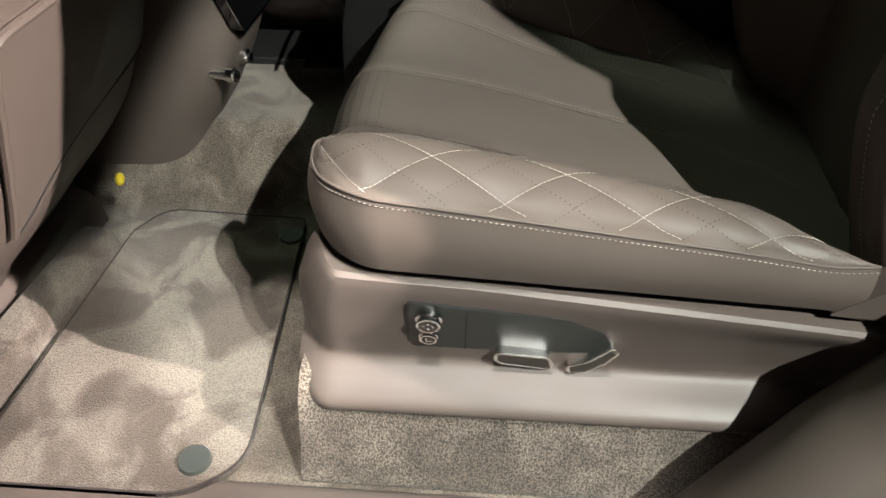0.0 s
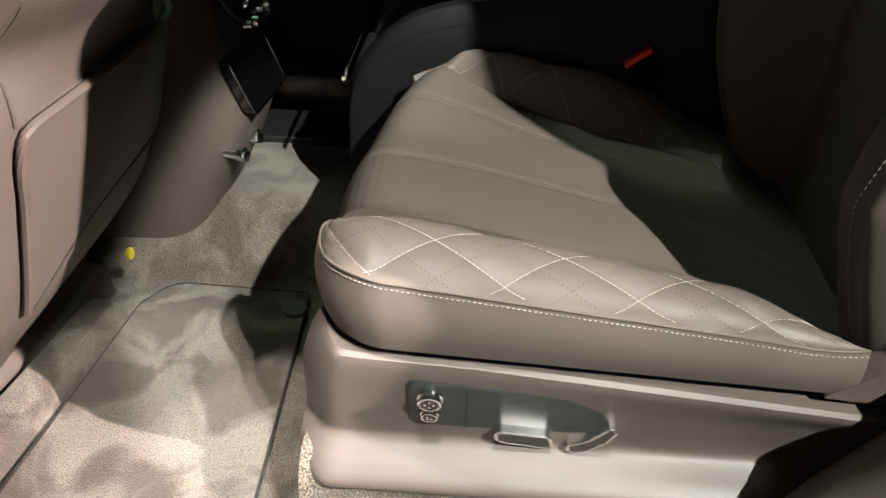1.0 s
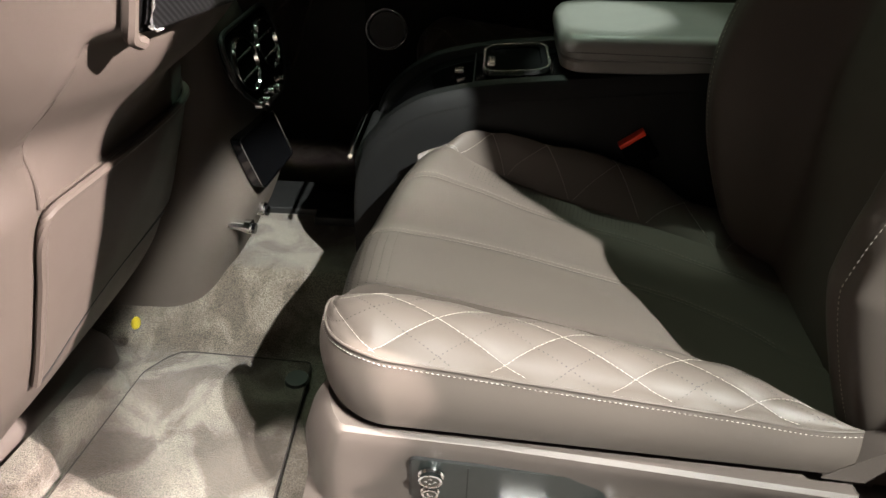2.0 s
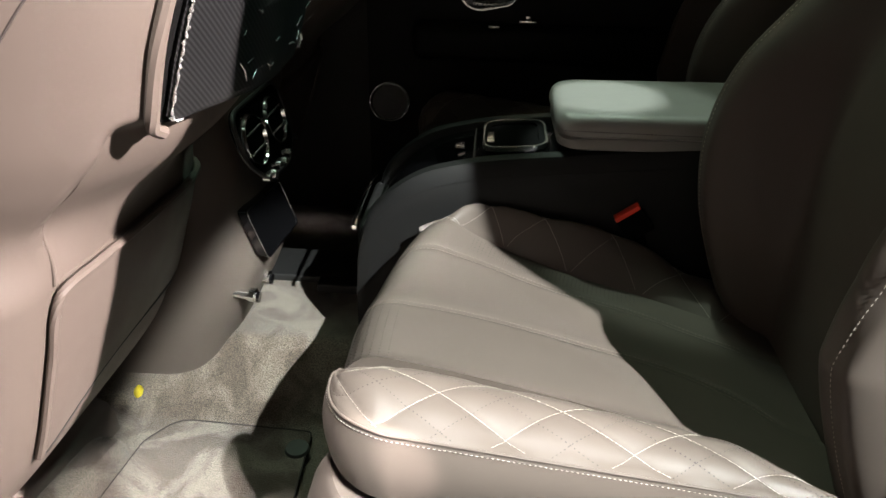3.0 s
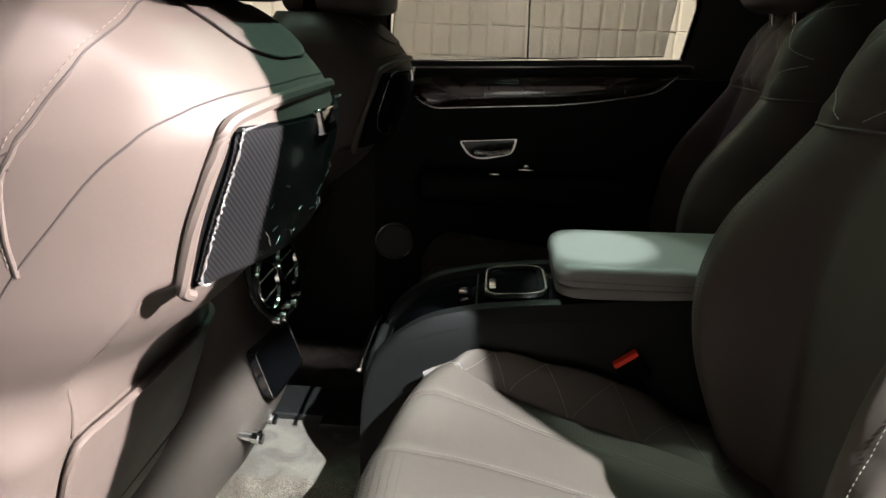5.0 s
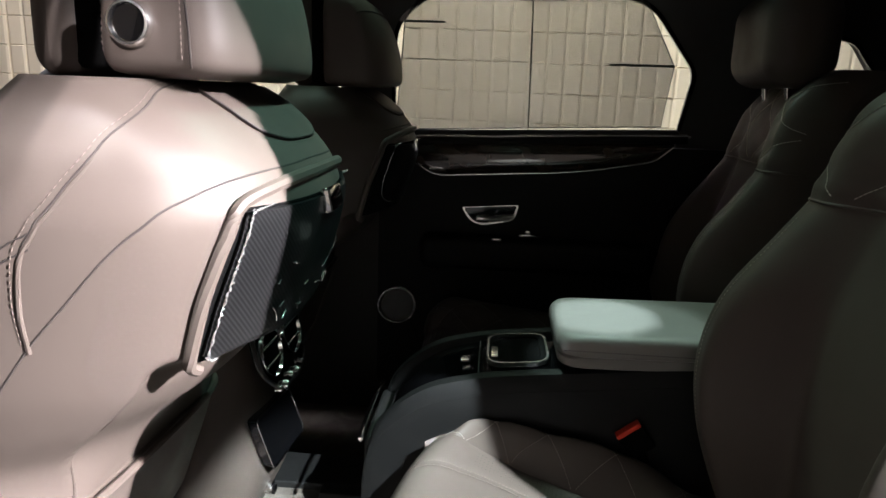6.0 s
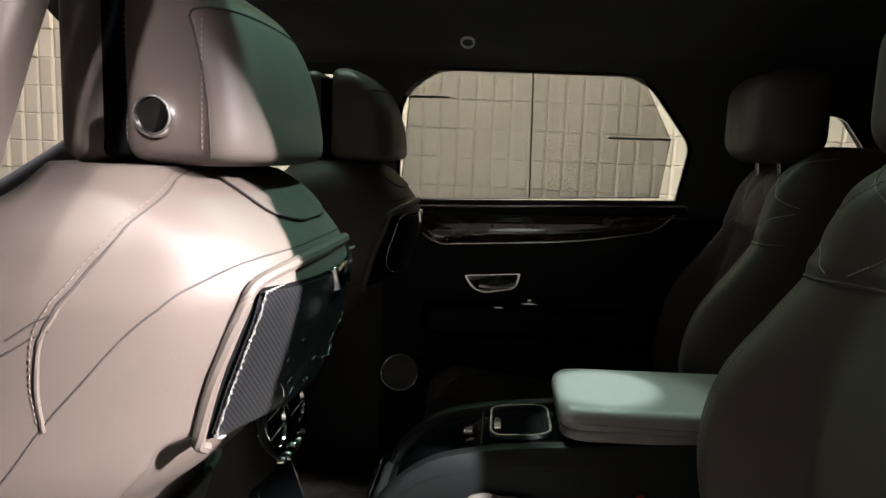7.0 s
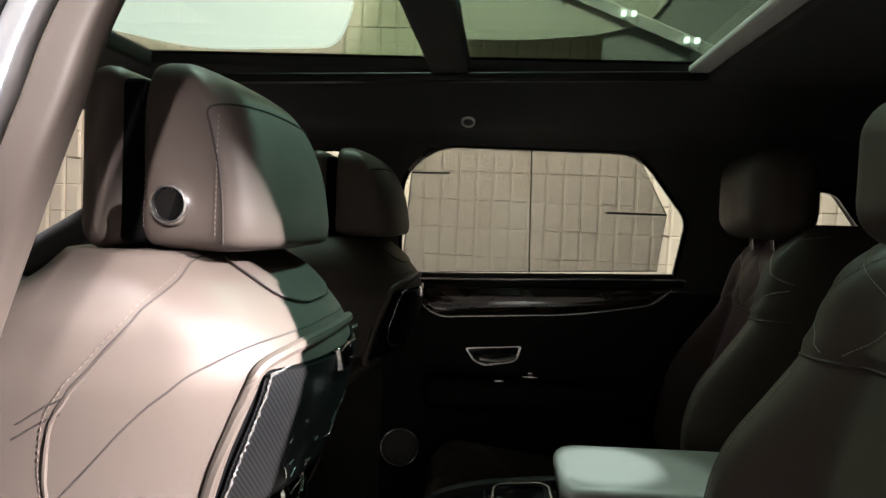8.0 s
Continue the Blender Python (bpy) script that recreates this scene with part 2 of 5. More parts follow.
def stitches(points, dash=0.0042, gap=0.0024, r=0.0007):
    """A row of short threads along a path."""
    pts = [Vector(p) for p in points]
    verts, faces = [], []
    left, on, seg = dash, True, [pts[0]]
    runs = []
    for a, b in zip(pts, pts[1:]):
        length, done = (b - a).length, 0.0
        while length - done > left:
            done += left
            q = a.lerp(b, done / length)
            seg.append(q)
            if on:
                runs.append((seg[0], seg[-1]))
            on = not on
            left, seg = (dash if on else gap), [q]
        left -= length - done
    for a, b in runs:
        d = b - a
        if d.length < 1e-5:
            continue
        d.normalize()
        u = d.cross(Vector((0.2, 0.3, 0.9))).normalized() * r
        w = d.cross(u).normalized() * r
        k = len(verts)
        mid = (a + b) / 2
        for c, s in ((a, 0.6), (mid, 1.1), (b, 0.6)):
            verts += [c + u * s, c + w * s, c - u * s, c - w * s]
        for j in (0, 4):
            faces += [(k + j + i, k + j + (i + 1) % 4, k + j + 4 + (i + 1) % 4, k + j + 4 + i) for i in range(4)]
    bm = bmesh.new()
    vs = [bm.verts.new(v) for v in verts]
    for f in faces:
        bm.faces.new([vs[i] for i in f])
    return bm


def skin(fn, nu, nv):
    """A sheet from fn(u, v), both 0 to 1."""
    bm = bmesh.new()
    g = [[bm.verts.new(fn(i / nu, j / nv)) for j in range(nv + 1)] for i in range(nu + 1)]
    for i in range(nu):
        for j in range(nv):
            bm.faces.new((g[i][j], g[i + 1][j], g[i + 1][j + 1], g[i][j + 1]))
    return bm


def thicken(bm, offset):
    """Close a sheet into a slab by a copy moved by offset."""
    geom = bmesh.ops.duplicate(bm, geom=list(bm.verts) + list(bm.edges) + list(bm.faces))
    edges = [e for e in bm.edges if len(e.link_faces) == 1]
    vmap = {}
    for k, v in geom["vert_map"].items():
        if k not in vmap:
            vmap[k] = v
    new_verts = {v for v in geom["geom"] if isinstance(v, bmesh.types.BMVert)}
    old = [(e.verts[0], e.verts[1]) for e in edges if e.verts[0] not in new_verts]
    pairs = {a: vmap[a] for e in old for a in e}
    bmesh.ops.translate(bm, vec=Vector(offset), verts=list(new_verts))
    for a, b in old:
        bm.faces.new((a, b, pairs[b], pairs[a]))
    return bm


def prism(outline, fn, depth):
    """A flat outline of (a, b) laid out by fn(a, b, d) and given a depth."""
    bm = bmesh.new()
    f = [bm.verts.new(fn(a, b, 0)) for a, b in outline]
    g = [bm.verts.new(fn(a, b, depth)) for a, b in outline]
    bm.faces.new(f)
    bm.faces.new(g[::-1])
    n = len(f)
    for i in range(n):
        bm.faces.new((f[i], f[(i + 1) % n], g[(i + 1) % n], g[i]))
    return bm


def rounded(points, r, n=5):
    """A polygon of (a, b) with its corners rounded by r."""
    out = []
    m = len(points)
    for i in range(m):
        p, q, s = Vector(points[i - 1]), Vector(points[i]), Vector(points[(i + 1) % m])
        rr = r[i] if isinstance(r, (list, tuple)) else r
        d1, d2 = (p - q), (s - q)
        k = min(rr, d1.length * 0.45, d2.length * 0.45)
        a, b = q + d1.normalized() * k, q + d2.normalized() * k
        for j in range(n + 1):
            t = j / n
            out.append(tuple((1 - t) ** 2 * a + 2 * t * (1 - t) * q + t * t * b))
    return out


def ring_frame(outline, inner, fn, depth):
    """A frame between two outlines with equally many points."""
    bm = bmesh.new()
    n = len(outline)
    rows = [[bm.verts.new(fn(a, b, d)) for a, b in o] for o, d in ((outline, 0), (outline, depth), (inner, depth), (inner, 0))]
    for k in range(4):
        a, b = rows[k], rows[(k + 1) % 4]
        for i in range(n):
            bm.faces.new((a[i], a[(i + 1) % n], b[(i + 1) % n], b[i]))
    return bm


def shrink(outline, k):
    c = sum((Vector(p) for p in outline), Vector((0, 0))) / len(outline)
    out = []
    for p in outline:
        d = Vector(p) - c
        out.append(tuple(Vector(p) - d.normalized() * k))
    return out


def lerp_table(rows, t):
    for (a, *p), (b, *q) in zip(rows, rows[1:]):
        if t <= b:
            k = min(1, max(0, (t - a) / (b - a)))
            return [u + (v - u) * k for u, v in zip(p, q)]
    return list(rows[-1][1:])


def smooth_table(rows, t):
    """As lerp_table, but smooth (monotone enough for soft shapes)."""
    n = len(rows)
    t = min(max(t, rows[0][0]), rows[-1][0])
    for i in range(n - 1):
        if t <= rows[i + 1][0]:
            break
    h = rows[i + 1][0] - rows[i][0]
    k = (t - rows[i][0]) / h
    out = []
    for c in range(1, len(rows[0])):
        def slope(j):
            if j == 0:
                return (rows[1][c] - rows[0][c]) / (rows[1][0] - rows[0][0])
            if j == n - 1:
                return (rows[-1][c] - rows[-2][c]) / (rows[-1][0] - rows[-2][0])
            return (rows[j + 1][c] - rows[j - 1][c]) / (rows[j + 1][0] - rows[j - 1][0])
        p, q, m0, m1 = rows[i][c], rows[i + 1][c], slope(i) * h, slope(i + 1) * h
        out.append((2 * k ** 3 - 3 * k * k + 1) * p + (k ** 3 - 2 * k * k + k) * m0 + (3 * k * k - 2 * k ** 3) * q + (k ** 3 - k * k) * m1)
    return out


YC = 1.22  # the car's middle line

# ---- showroom ----


def showroom():
    solid("ground", box(-9, 9, -7, 6, -0.75, -0.62), STONE, "grey polished showroom floor", kind="structure")
    solid("ceiling", box(-9, 9, -7, 6, 4.2, 4.3), CEIL, "dark grey showroom ceiling", kind="structure")
    solid("wall_north", box(-9, 9, 4.6, 4.8, -0.62, 4.2), WALL, "cream wall behind padded panels", kind="structure")
    solid("wall_south", box(-9, 9, -7.2, -7, -0.62, 4.2), WALL, "cream showroom wall", kind="structure")
    solid("wall_west", box(-9.2, -9, -7, 6, -0.62, 4.2), WALL, "plain cream showroom wall", kind="structure")
    # dark sheet standing in for wall in shade and the dark ceiling above
    solid("upper_wall_shade", box(0.75, 8.9, 4.30, 4.36, 1.95, 4.19, 0.01), CEIL, "dark grey sheet for the shaded upper wall and dark ceiling", kind="structure")
    lb = thing("ceiling_lamp", "large rounded glowing white ceiling lamp", "ceiling lamp")
    o = rounded([(-3.2, 2.30), (-1.9, 2.04), (-0.95, 2.07), (-0.85, 2.30), (-0.85, 4.2), (-3.2, 4.2)], [0.1, 0.3, 0.12, 0.1, 0.1, 0.1], 6)
    part("diffuser", prism(o, lambda p, q, d: Vector((p, 4.44 + d, q)), 0.05), PANEL_GLOW, lb, "glowing white face")
    arc = [(-0.17, 2.09), (0.15, 2.088), (0.347, 2.095), (0.689, 2.126), (0.924, 2.181), (1.023, 2.224), (1.133, 2.354), (1.165, 2.69), (1.165, 4.19), (-0.17, 4.19)]
    solid("ceiling_panel", prism(rounded(arc, 0.03, 3), lambda p, q, d: Vector((p, 4.275 + d, q)), 0.02), PALE, "pale suspended ceiling panel with a curved edge", kind="structure")
    tr = thing("light_track", "grey light track with pairs of small spots", "light track")
    part("rail", tube([(0.2, 4.25, 2.52), (1.9, 4.25, 1.83)], 0.045, 4), WHITE, tr, "pale rail")
    for k in (0.18, 0.40, 0.62, 0.84):
        for e in (-0.03, 0.03):
            x = 0.2 + 1.7 * k + e
            part("spot_head", box(x - 0.014, x + 0.014, 4.19, 4.22, 2.50 - 0.69 * k, 2.53 - 0.69 * k, 0.004, 2), GLOW, tr, "lit spot head")
    solid("ceiling_beam", tube([(1.50, 4.24, 1.94), (1.89, 4.24, 2.37)], 0.11, 4, 0.4), WHITE, "white sloping ceiling beam", kind="structure")
    # unseen glowing ceiling lights, added so that the chrome has glints
    first = None
    for x in (-2.4, 0.2, 2.4):
        for y in (-4.6, -2.6):
            if first is None:
                first = thing("added_downlight", "unseen round ceiling light, added for glints, with a bright lens", "ceiling light", "showroom downlights")
                ring = [[Vector((r * math.cos(t), r * math.sin(t), z)) for t in [2 * math.pi * i / 28 for i in range(28)]] for r, z in ((0.13, 0.0), (0.125, -0.018), (0.105, -0.020), (0.10, -0.002))]
                part("trim_ring", loft(ring, False), WHITE, first, "white trim ring")
                part("lens", loft([[Vector((r * math.cos(t), r * math.sin(t), z)) for t in [2 * math.pi * i / 28 for i in range(28)]] for r, z in ((0.101, -0.004), (0.09, -0.009))]), GLINT_GLOW, first, "glowing lens")
                first.matrix_basis = pose(x, y, 4.199)
            else:
                copy_thing(first, pose(x, y, 4.199))
    solid("wall_east", box(9, 9.2, -7, 6, -0.62, 4.2), CEIL, "grey showroom wall", kind="structure")


showroom()

# ---- car shell ----

SIDE_Y = 1.97


def side_map(a, b, d):
    lean = max(0.0, b - 0.8) * 0.12
    return Vector((a, SIDE_Y + 0.03 - lean * 0.2 + d, b))


GLASS = rounded([(-0.118, 0.792), (0.672, 0.826), (0.70, 0.985), (0.56, 1.172), (-0.02, 1.174), (-0.118, 1.09)], [0.008, 0.008, 0.03, 0.07, 0.07, 0.09], 6)
FRONT_GLASS = rounded([(-1.16, 0.76), (-0.24, 0.78), (-0.26, 1.16), (-0.58, 1.12), (-0.90, 0.935)], [0.02, 0.02, 0.06, 0.15, 0.1], 6)
QUARTER = rounded([(0.99, 0.925), (1.137, 0.918), (1.185, 0.955), (1.09, 1.085), (0.95, 1.10)], [0.03, 0.03, 0.03, 0.03, 0.02], 6)


def holed_side(outline, holes, fn, depth):
    """A slab with openings that go through it."""
    bm = bmesh.new()
    for d in (0, depth):
        loops = []
        for o in [outline] + holes:
            vs = [bm.verts.new(fn(a, b, d)) for a, b in o]
            loops += [bm.edges.new((vs[i], vs[(i + 1) % len(vs)])) for i in range(len(vs))]
        bmesh.ops.triangle_fill(bm, use_beauty=True, use_dissolve=False, edges=loops)
    bm.verts.ensure_lookup_table()
    n = len(bm.verts) // 2
    k = 0
    for o in [outline] + holes:
        m = len(o)
        for i in range(m):
            a, b = k + i, k + (i + 1) % m
            bm.faces.new((bm.verts[a], bm.verts[b], bm.verts[b + n], bm.verts[a + n]))
        k += m
    return bm


def car_shell():
    # far side of the body above and below the belt
    out = [(-1.6, -0.3), (1.9, -0.3), (1.9, 1.0), (1.3, 1.24), (-0.3, 1.27), (-0.52, 1.25), (-0.93, 1.01), (-1.25, 0.80), (-1.6, 0.58)]
    solid("wall_far", holed_side(out, [GLASS, FRONT_GLASS, QUARTER], side_map, 0.05), HEADLINER, "black inner body side with window openings", kind="structure", smooth=20)
    # far glass
    for nm, o, lab in (("window_1", GLASS, "rear door window with clear glass"), ("window_2", FRONT_GLASS, "front door window with clear glass"), ("window_3", QUARTER, "small rear quarter window")):
        w = tagged(new(nm), lab, "window", kind="structure")
        pane = part("pane", prism(o, lambda a, b, d: side_map(a, b, 0.028 + d), 0.004), CLEAR_GLASS, w, "clear glass pane")
        pane.visible_shadow = False
        part("window_frame", ring_frame(o, shrink(o, 0.012), lambda a, b, d: side_map(a, b, -0.004 + d), 0.012), GLOSS, w, "black window seal")
    # roof: headliner as a frame round the glass roof

    def rail(rows, x0, x1):
        """A strip along the car with the section rows of (y, z)."""
        return thicken(skin(lambda u, v: Vector((x0 + (x1 - x0) * u, *smooth_table([(i / (len(rows) - 1), *r) for i, r in enumerate(rows)], v))), 8, 24), (0, 0, 0.03))
    solid("roof_rail_far", rail([(1.655, 1.315), (1.72, 1.30), (1.80, 1.255), (1.87, 1.225), (1.94, 1.205), (1.985, 1.175)], -1.0, 1.7), HEADLINER, "dark fabric headliner along the far roof rail", kind="structure")
    solid("roof_rail_near", rail([(0.80, 1.315), (0.72, 1.30), (0.69, 1.28), (0.645, 1.255), (0.60, 1.225)], -1.0, 1.7), HEADLINER, "dark fabric headliner along the near roof rail", kind="structure")
    solid("roof_rear", box(0.63, 1.8, 0.80, 1.655, 1.30, 1.345, 0.008), HEADLINER, "dark fabric headliner over the luggage space", kind="structure")
    solid("roof_front", box(-1.05, -0.69, 0.80, 1.655, 1.30, 1.345, 0.008), HEADLINER, "dark fabric headliner over the windscreen", kind="structure")
    solid("roof_crossbar", box(-0.006, 0.088, 0.80, 1.655, 1.302, 1.345, 0.012), HEADLINER, "dark padded bar between the roof panes", kind="structure")
    edge = box(-0.69, 0.63, 1.640, 1.665, 1.300, 1.322, 0.006)
    for v in edge.verts:
        v.co.z -= 0.036 * max(0, 0.63 - v.co.x) / 1.32
    solid("trim_sunroof_far", edge, BLACK, "black trim edge of the glass roof", kind="structure")
    solid("trim_sunroof_rear", box(0.585, 0.632, 0.80, 1.65, 1.316, 1.334, 0.006), WHITE, "pale strip along the rear edge of the glass roof", kind="structure")
    for nm, a, b in (("window_4", -0.69, 0.008), ("window_5", 0.085, 0.63)):
        w = tagged(new(nm), "green tinted glass roof pane", "roof window", kind="structure")
        part("pane", box(a, b, 0.80, 1.655, 1.338, 1.344), GREEN_GLASS, w, "green tinted glass")
    # body outside of the near side: the roof edge, rear quarter and pillars that frame the open doorway
    solid("car_roof_edge", tube(smooth_path([(-1.1, 0.52, 1.16), (-0.6, 0.575, 1.22), (0.0, 0.585, 1.235), (0.5, 0.58, 1.23), (0.85, 0.56, 1.20)]), 0.036, 12, 0.7), BODY, "silver painted roof edge above the doorway", kind="structure")
    solid("rear_body", box(1.3, 1.9, 0.5, 1.95, -0.3, 1.3, 0.04), HEADLINER, "dark lining of the tail of the car", kind="structure")
    solid("windscreen_cowl", box(-2.0, -1.25, 0.45, 1.98, -0.3, 0.70, 0.05), BLACK, "dark dashboard body under the windscreen", kind="structure")


car_shell()


def pillar(name, pts, w, d, material, label):
    """A padded strip along pts, w wide along the car and d deep."""
    rings = []
    for p in smooth_path(pts):
        ring = []
        for k in range(20):
            a = 2 * math.pi * k / 20
            c, s = math.cos(a), math.sin(a)
            ring.append(p + Vector((math.copysign(abs(c) ** 0.55, c) * w / 2, math.copysign(abs(s) ** 0.55, s) * d / 2, 0)))
        rings.append(ring)
    return part(name, loft(rings), material, None, label)


def near_pillars():
    b = thing("pillar_trim", "taupe leather pillar trim with a seat belt slot", "pillar", kind="structure")
    line = [(-0.24, 0.60), (-0.160, 0.80), (-0.128, 0.89), (-0.097, 0.978), (-0.083, 1.029), (-0.072, 1.085), (-0.03, 1.22)]

    def along(dx, y):
        return [(x + dx - 0.032, y + 0.25 * max(0, z - 1.0), z) for x, z in line]
    for nm, dx, y, w, d, m, lab in (("padding", -0.011, 0.475, 0.034, 0.03, LEATHER, ""), ("door_flange", -0.042, 0.462, 0.024, 0.022, SATIN_PAINT, "silver metal door flange"), ("outer_skin", -0.080, 0.445, 0.045, 0.03, BODY, "silver painted pillar skin")):
        p = pillar(nm, along(dx, y), w, d, m, lab)
        p.parent = b
    part("rubber_seal", tube(smooth_path(along(-0.0565, 0.452)), 0.003), RUBBER, b)
    part("belt_slot", tube(smooth_path([(-0.226, 0.449, 0.77), (-0.186, 0.449, 0.875), (-0.154, 0.449, 0.96)]), 0.0035), GLOSS, b, "black slot of the belt height adjuster")
    part("belt_guide", box(-0.176, -0.164, 0.447, 0.47, 0.905, 0.935, 0.005), PLASTIC, b)
    # front pillar and mirror post of the far side
    solid("pillar_front_far", tube(smooth_path([(-1.60, 1.95, 0.56), (-1.20, 1.95, 0.805), (-0.93, 1.94, 0.968), (-0.70, 1.92, 1.11), (-0.45, 1.88, 1.25)]), 0.046, 14), HEADLINER, "dark windscreen pillar", kind="structure")
    solid("window_post", box(-0.93, -0.888, 1.962, 1.99, 0.70, 0.95, 0.004), BLACK, "black post of the front quarter window", kind="structure")


near_pillars()


BUTTON = mat("grey_green_plastic", (0.035, 0.041, 0.038), 0.35, vary=0.1, scale=30)


def cabin_floor():
    # one carpet sheet over footwell, tunnel and the foot of the seat
    def h(x, y):
        def st(a, b, v):
            k = min(1, max(0, (v - a) / (b - a)))
            return k * k * (3 - 2 * k)
        z = -0.012 + 0.112 * min(1, max(0, (y - 1.015) / 0.11)) ** 1.3 * (1 - st(1.33, 1.44, y))
        return z
    solid("floor", thicken(skin(lambda u, v: Vector((-1.2 + 2.2 * u, 0.53 + 1.40 * v, h(-1.2 + 2.2 * u, 0.53 + 1.40 * v))), 220, 130), (0, 0, -0.05)), FLOOR_PILE, "beige cut-pile carpet over footwell and tunnel", kind="structure", smooth=60)
    solid("door_sill", box(-1.2, 0.60, 0.40, 0.53, -0.12, -0.004, 0.012), PLASTIC, "taupe door sill trim", kind="structure")
    solid("sill_plate", box(-0.5, 0.45, 0.34, 0.40, -0.15, -0.03, 0.012), BODY, "bright metal sill plate", kind="structure")
    solid("under_body", box(-1.2, 1.9, 0.34, 1.98, -0.35, -0.16), RUBBER, "dark underbody", kind="structure")
    # the mat
    m = thing("floor_mat", "beige deep-pile floor mat with dark binding", "floor mat")
    o = rounded([(-0.325, 0.998), (-0.085, 0.990), (-0.066, 0.545), (-0.13, 0.50), (-0.40, 0.50), (-0.362, 0.94)], [0.03, 0.01, 0.05, 0.03, 0.02, 0.01], 5)
    part("top_face", prism(o, lambda a, b, d: Vector((a, b, -0.008 + d)), 0.012), MAT_PILE, m)
    part("binding", ring_frame([tuple(Vector(p)) for p in o], shrink(o, 0.0028), lambda a, b, d: Vector((a, b, -0.007 + d)), 0.012), HOLES, m, "dark sewn edge")
    for x, y in ((-0.10, 0.945), (-0.128, 0.545)):
        cb = bmesh.new()
        bmesh.ops.create_cone(cb, cap_ends=True, segments=40, radius1=0.021, radius2=0.0185, depth=0.007, matrix=Matrix.Translation((x, y, 0.006)))
        part("fixing_button", cb, BUTTON, m, "round dark green-grey fixing button")
    # carpeted ridge along the mat, and the rail cover behind it
    def rail_line(y):
        return -0.366 - 0.04 * (0.93 - y) / 0.3

    sec = [(0.0, -0.012), (-0.003, 0.026), (-0.012, 0.038), (-0.03, 0.042), (-0.052, 0.041), (-0.062, 0.03), (-0.066, -0.012)]
    rings = []
    for k in range(19):
        y = 0.53 + 0.405 * k / 18
        e = math.sqrt(max(0.05, 1 - max(0, (y - 0.89) / 0.046) ** 2))
        rings.append([Vector((rail_line(y) - 0.033 + (a + 0.033) * e, y, -0.012 + (b + 0.012) * e)) for a, b in sec])
    solid("carpet_ridge", loft(rings), MAT_PILE, "raised beige carpet ridge beside the mat", kind="structure")
    cover = [(-0.066, -0.012), (-0.068, 0.030), (-0.078, 0.046), (-0.13, 0.075), (-0.16, 0.07), (-0.16, -0.012)]
    solid("rail_cover", loft([[Vector((rail_line(y) + a, y, b)) for a, b in cover] for y in (0.53, 0.7, 0.9, 0.98)]), PLASTIC, "taupe seat rail cover beside the carpet", kind="structure")


cabin_floor()

# ---- rear seats ----
OUT = [(0.0, 0.775), (0.10, 0.772), (0.2, 0.764), (0.36, 0.742), (0.45, 0.722), (0.51, 0.685), (0.54, 0.655), (0.566, 0.622), (0.60, 0.615)]
INN = [(0.0, 1.050), (0.09, 1.066), (0.14, 1.075), (0.218, 1.070), (0.33, 1.038), (0.428, 1.012), (0.532, 0.975), (0.60, 0.955)]
INN_Z = [(0.0, 0.36), (0.085, 0.386), (0.14, 0.361), (0.218, 0.336), (0.33, 0.315), (0.428, 0.302), (0.532, 0.290), (0.60, 0.285)]
CREST = [(0.0, 0.37), (0.084, 0.394), (0.114, 0.405), (0.165, 0.409), (0.225, 0.405), (0.311, 0.393), (0.38, 0.381), (0.443, 0.357), (0.511, 0.320), (0.60, 0.300)]
# where the quilting seams leave the outer edge of each bolster, and how far they run along it
UP_OUTER, DOWN_OUTER = [-0.151, -0.033, 0.085, 0.203, 0.321, 0.439, 0.557, 0.675], [-0.19, -0.05, 0.100, 0.245, 0.387, 0.511, 0.635, 0.76]
UP_INNER, DOWN_INNER = [-0.005 + 0.1075 * k for k in range(-2, 8)], [0.055 + 0.1045 * k for k in range(-2, 8)]


def count_along(marks, v):
    """v counted in marks: 0 at the first, 1 at the second and so on."""
    for i, (a, b) in enumerate(zip(marks, marks[1:])):
        if v < b or i == len(marks) - 2:
            return i + (v - a) / (b - a)


def diamonds(s, t, puff):
    """Height of stitched diamonds: zero on the seams at whole s and t, puffed between them."""
    s, t = math.pi * s, math.pi * t
    p, q = abs(math.sin(s)) ** 0.6, abs(math.sin(t)) ** 0.6
    p2, q2 = abs(math.cos(s)) ** 0.5, abs(math.cos(t)) ** 0.5
    return puff * (p * q * (0.6 + 0.4 * p2 * q2) - 1)


def quilt(a, b, pitch, puff):
    return diamonds((a - b) / pitch, (a + b) / pitch, puff)


PANEL = mat("dark_green_grey_panel", (0.016, 0.0195, 0.018), 0.33, vary=0.08, scale=20, bump=0.05, bump_scale=900)
FACE = mat("olive_grey_face", (0.03, 0.027, 0.022), 0.35, vary=0.06, scale=30)


def bend(p):
    """The cushion's front edge runs back towards the console."""
    f = 0.075 * max(0.0, (p.y - 0.84) / 0.24) ** 2
    return Vector((p.x + f * max(0.0, 1 - max(0.0, p.x - 0.02) / 0.22), p.y, p.z))


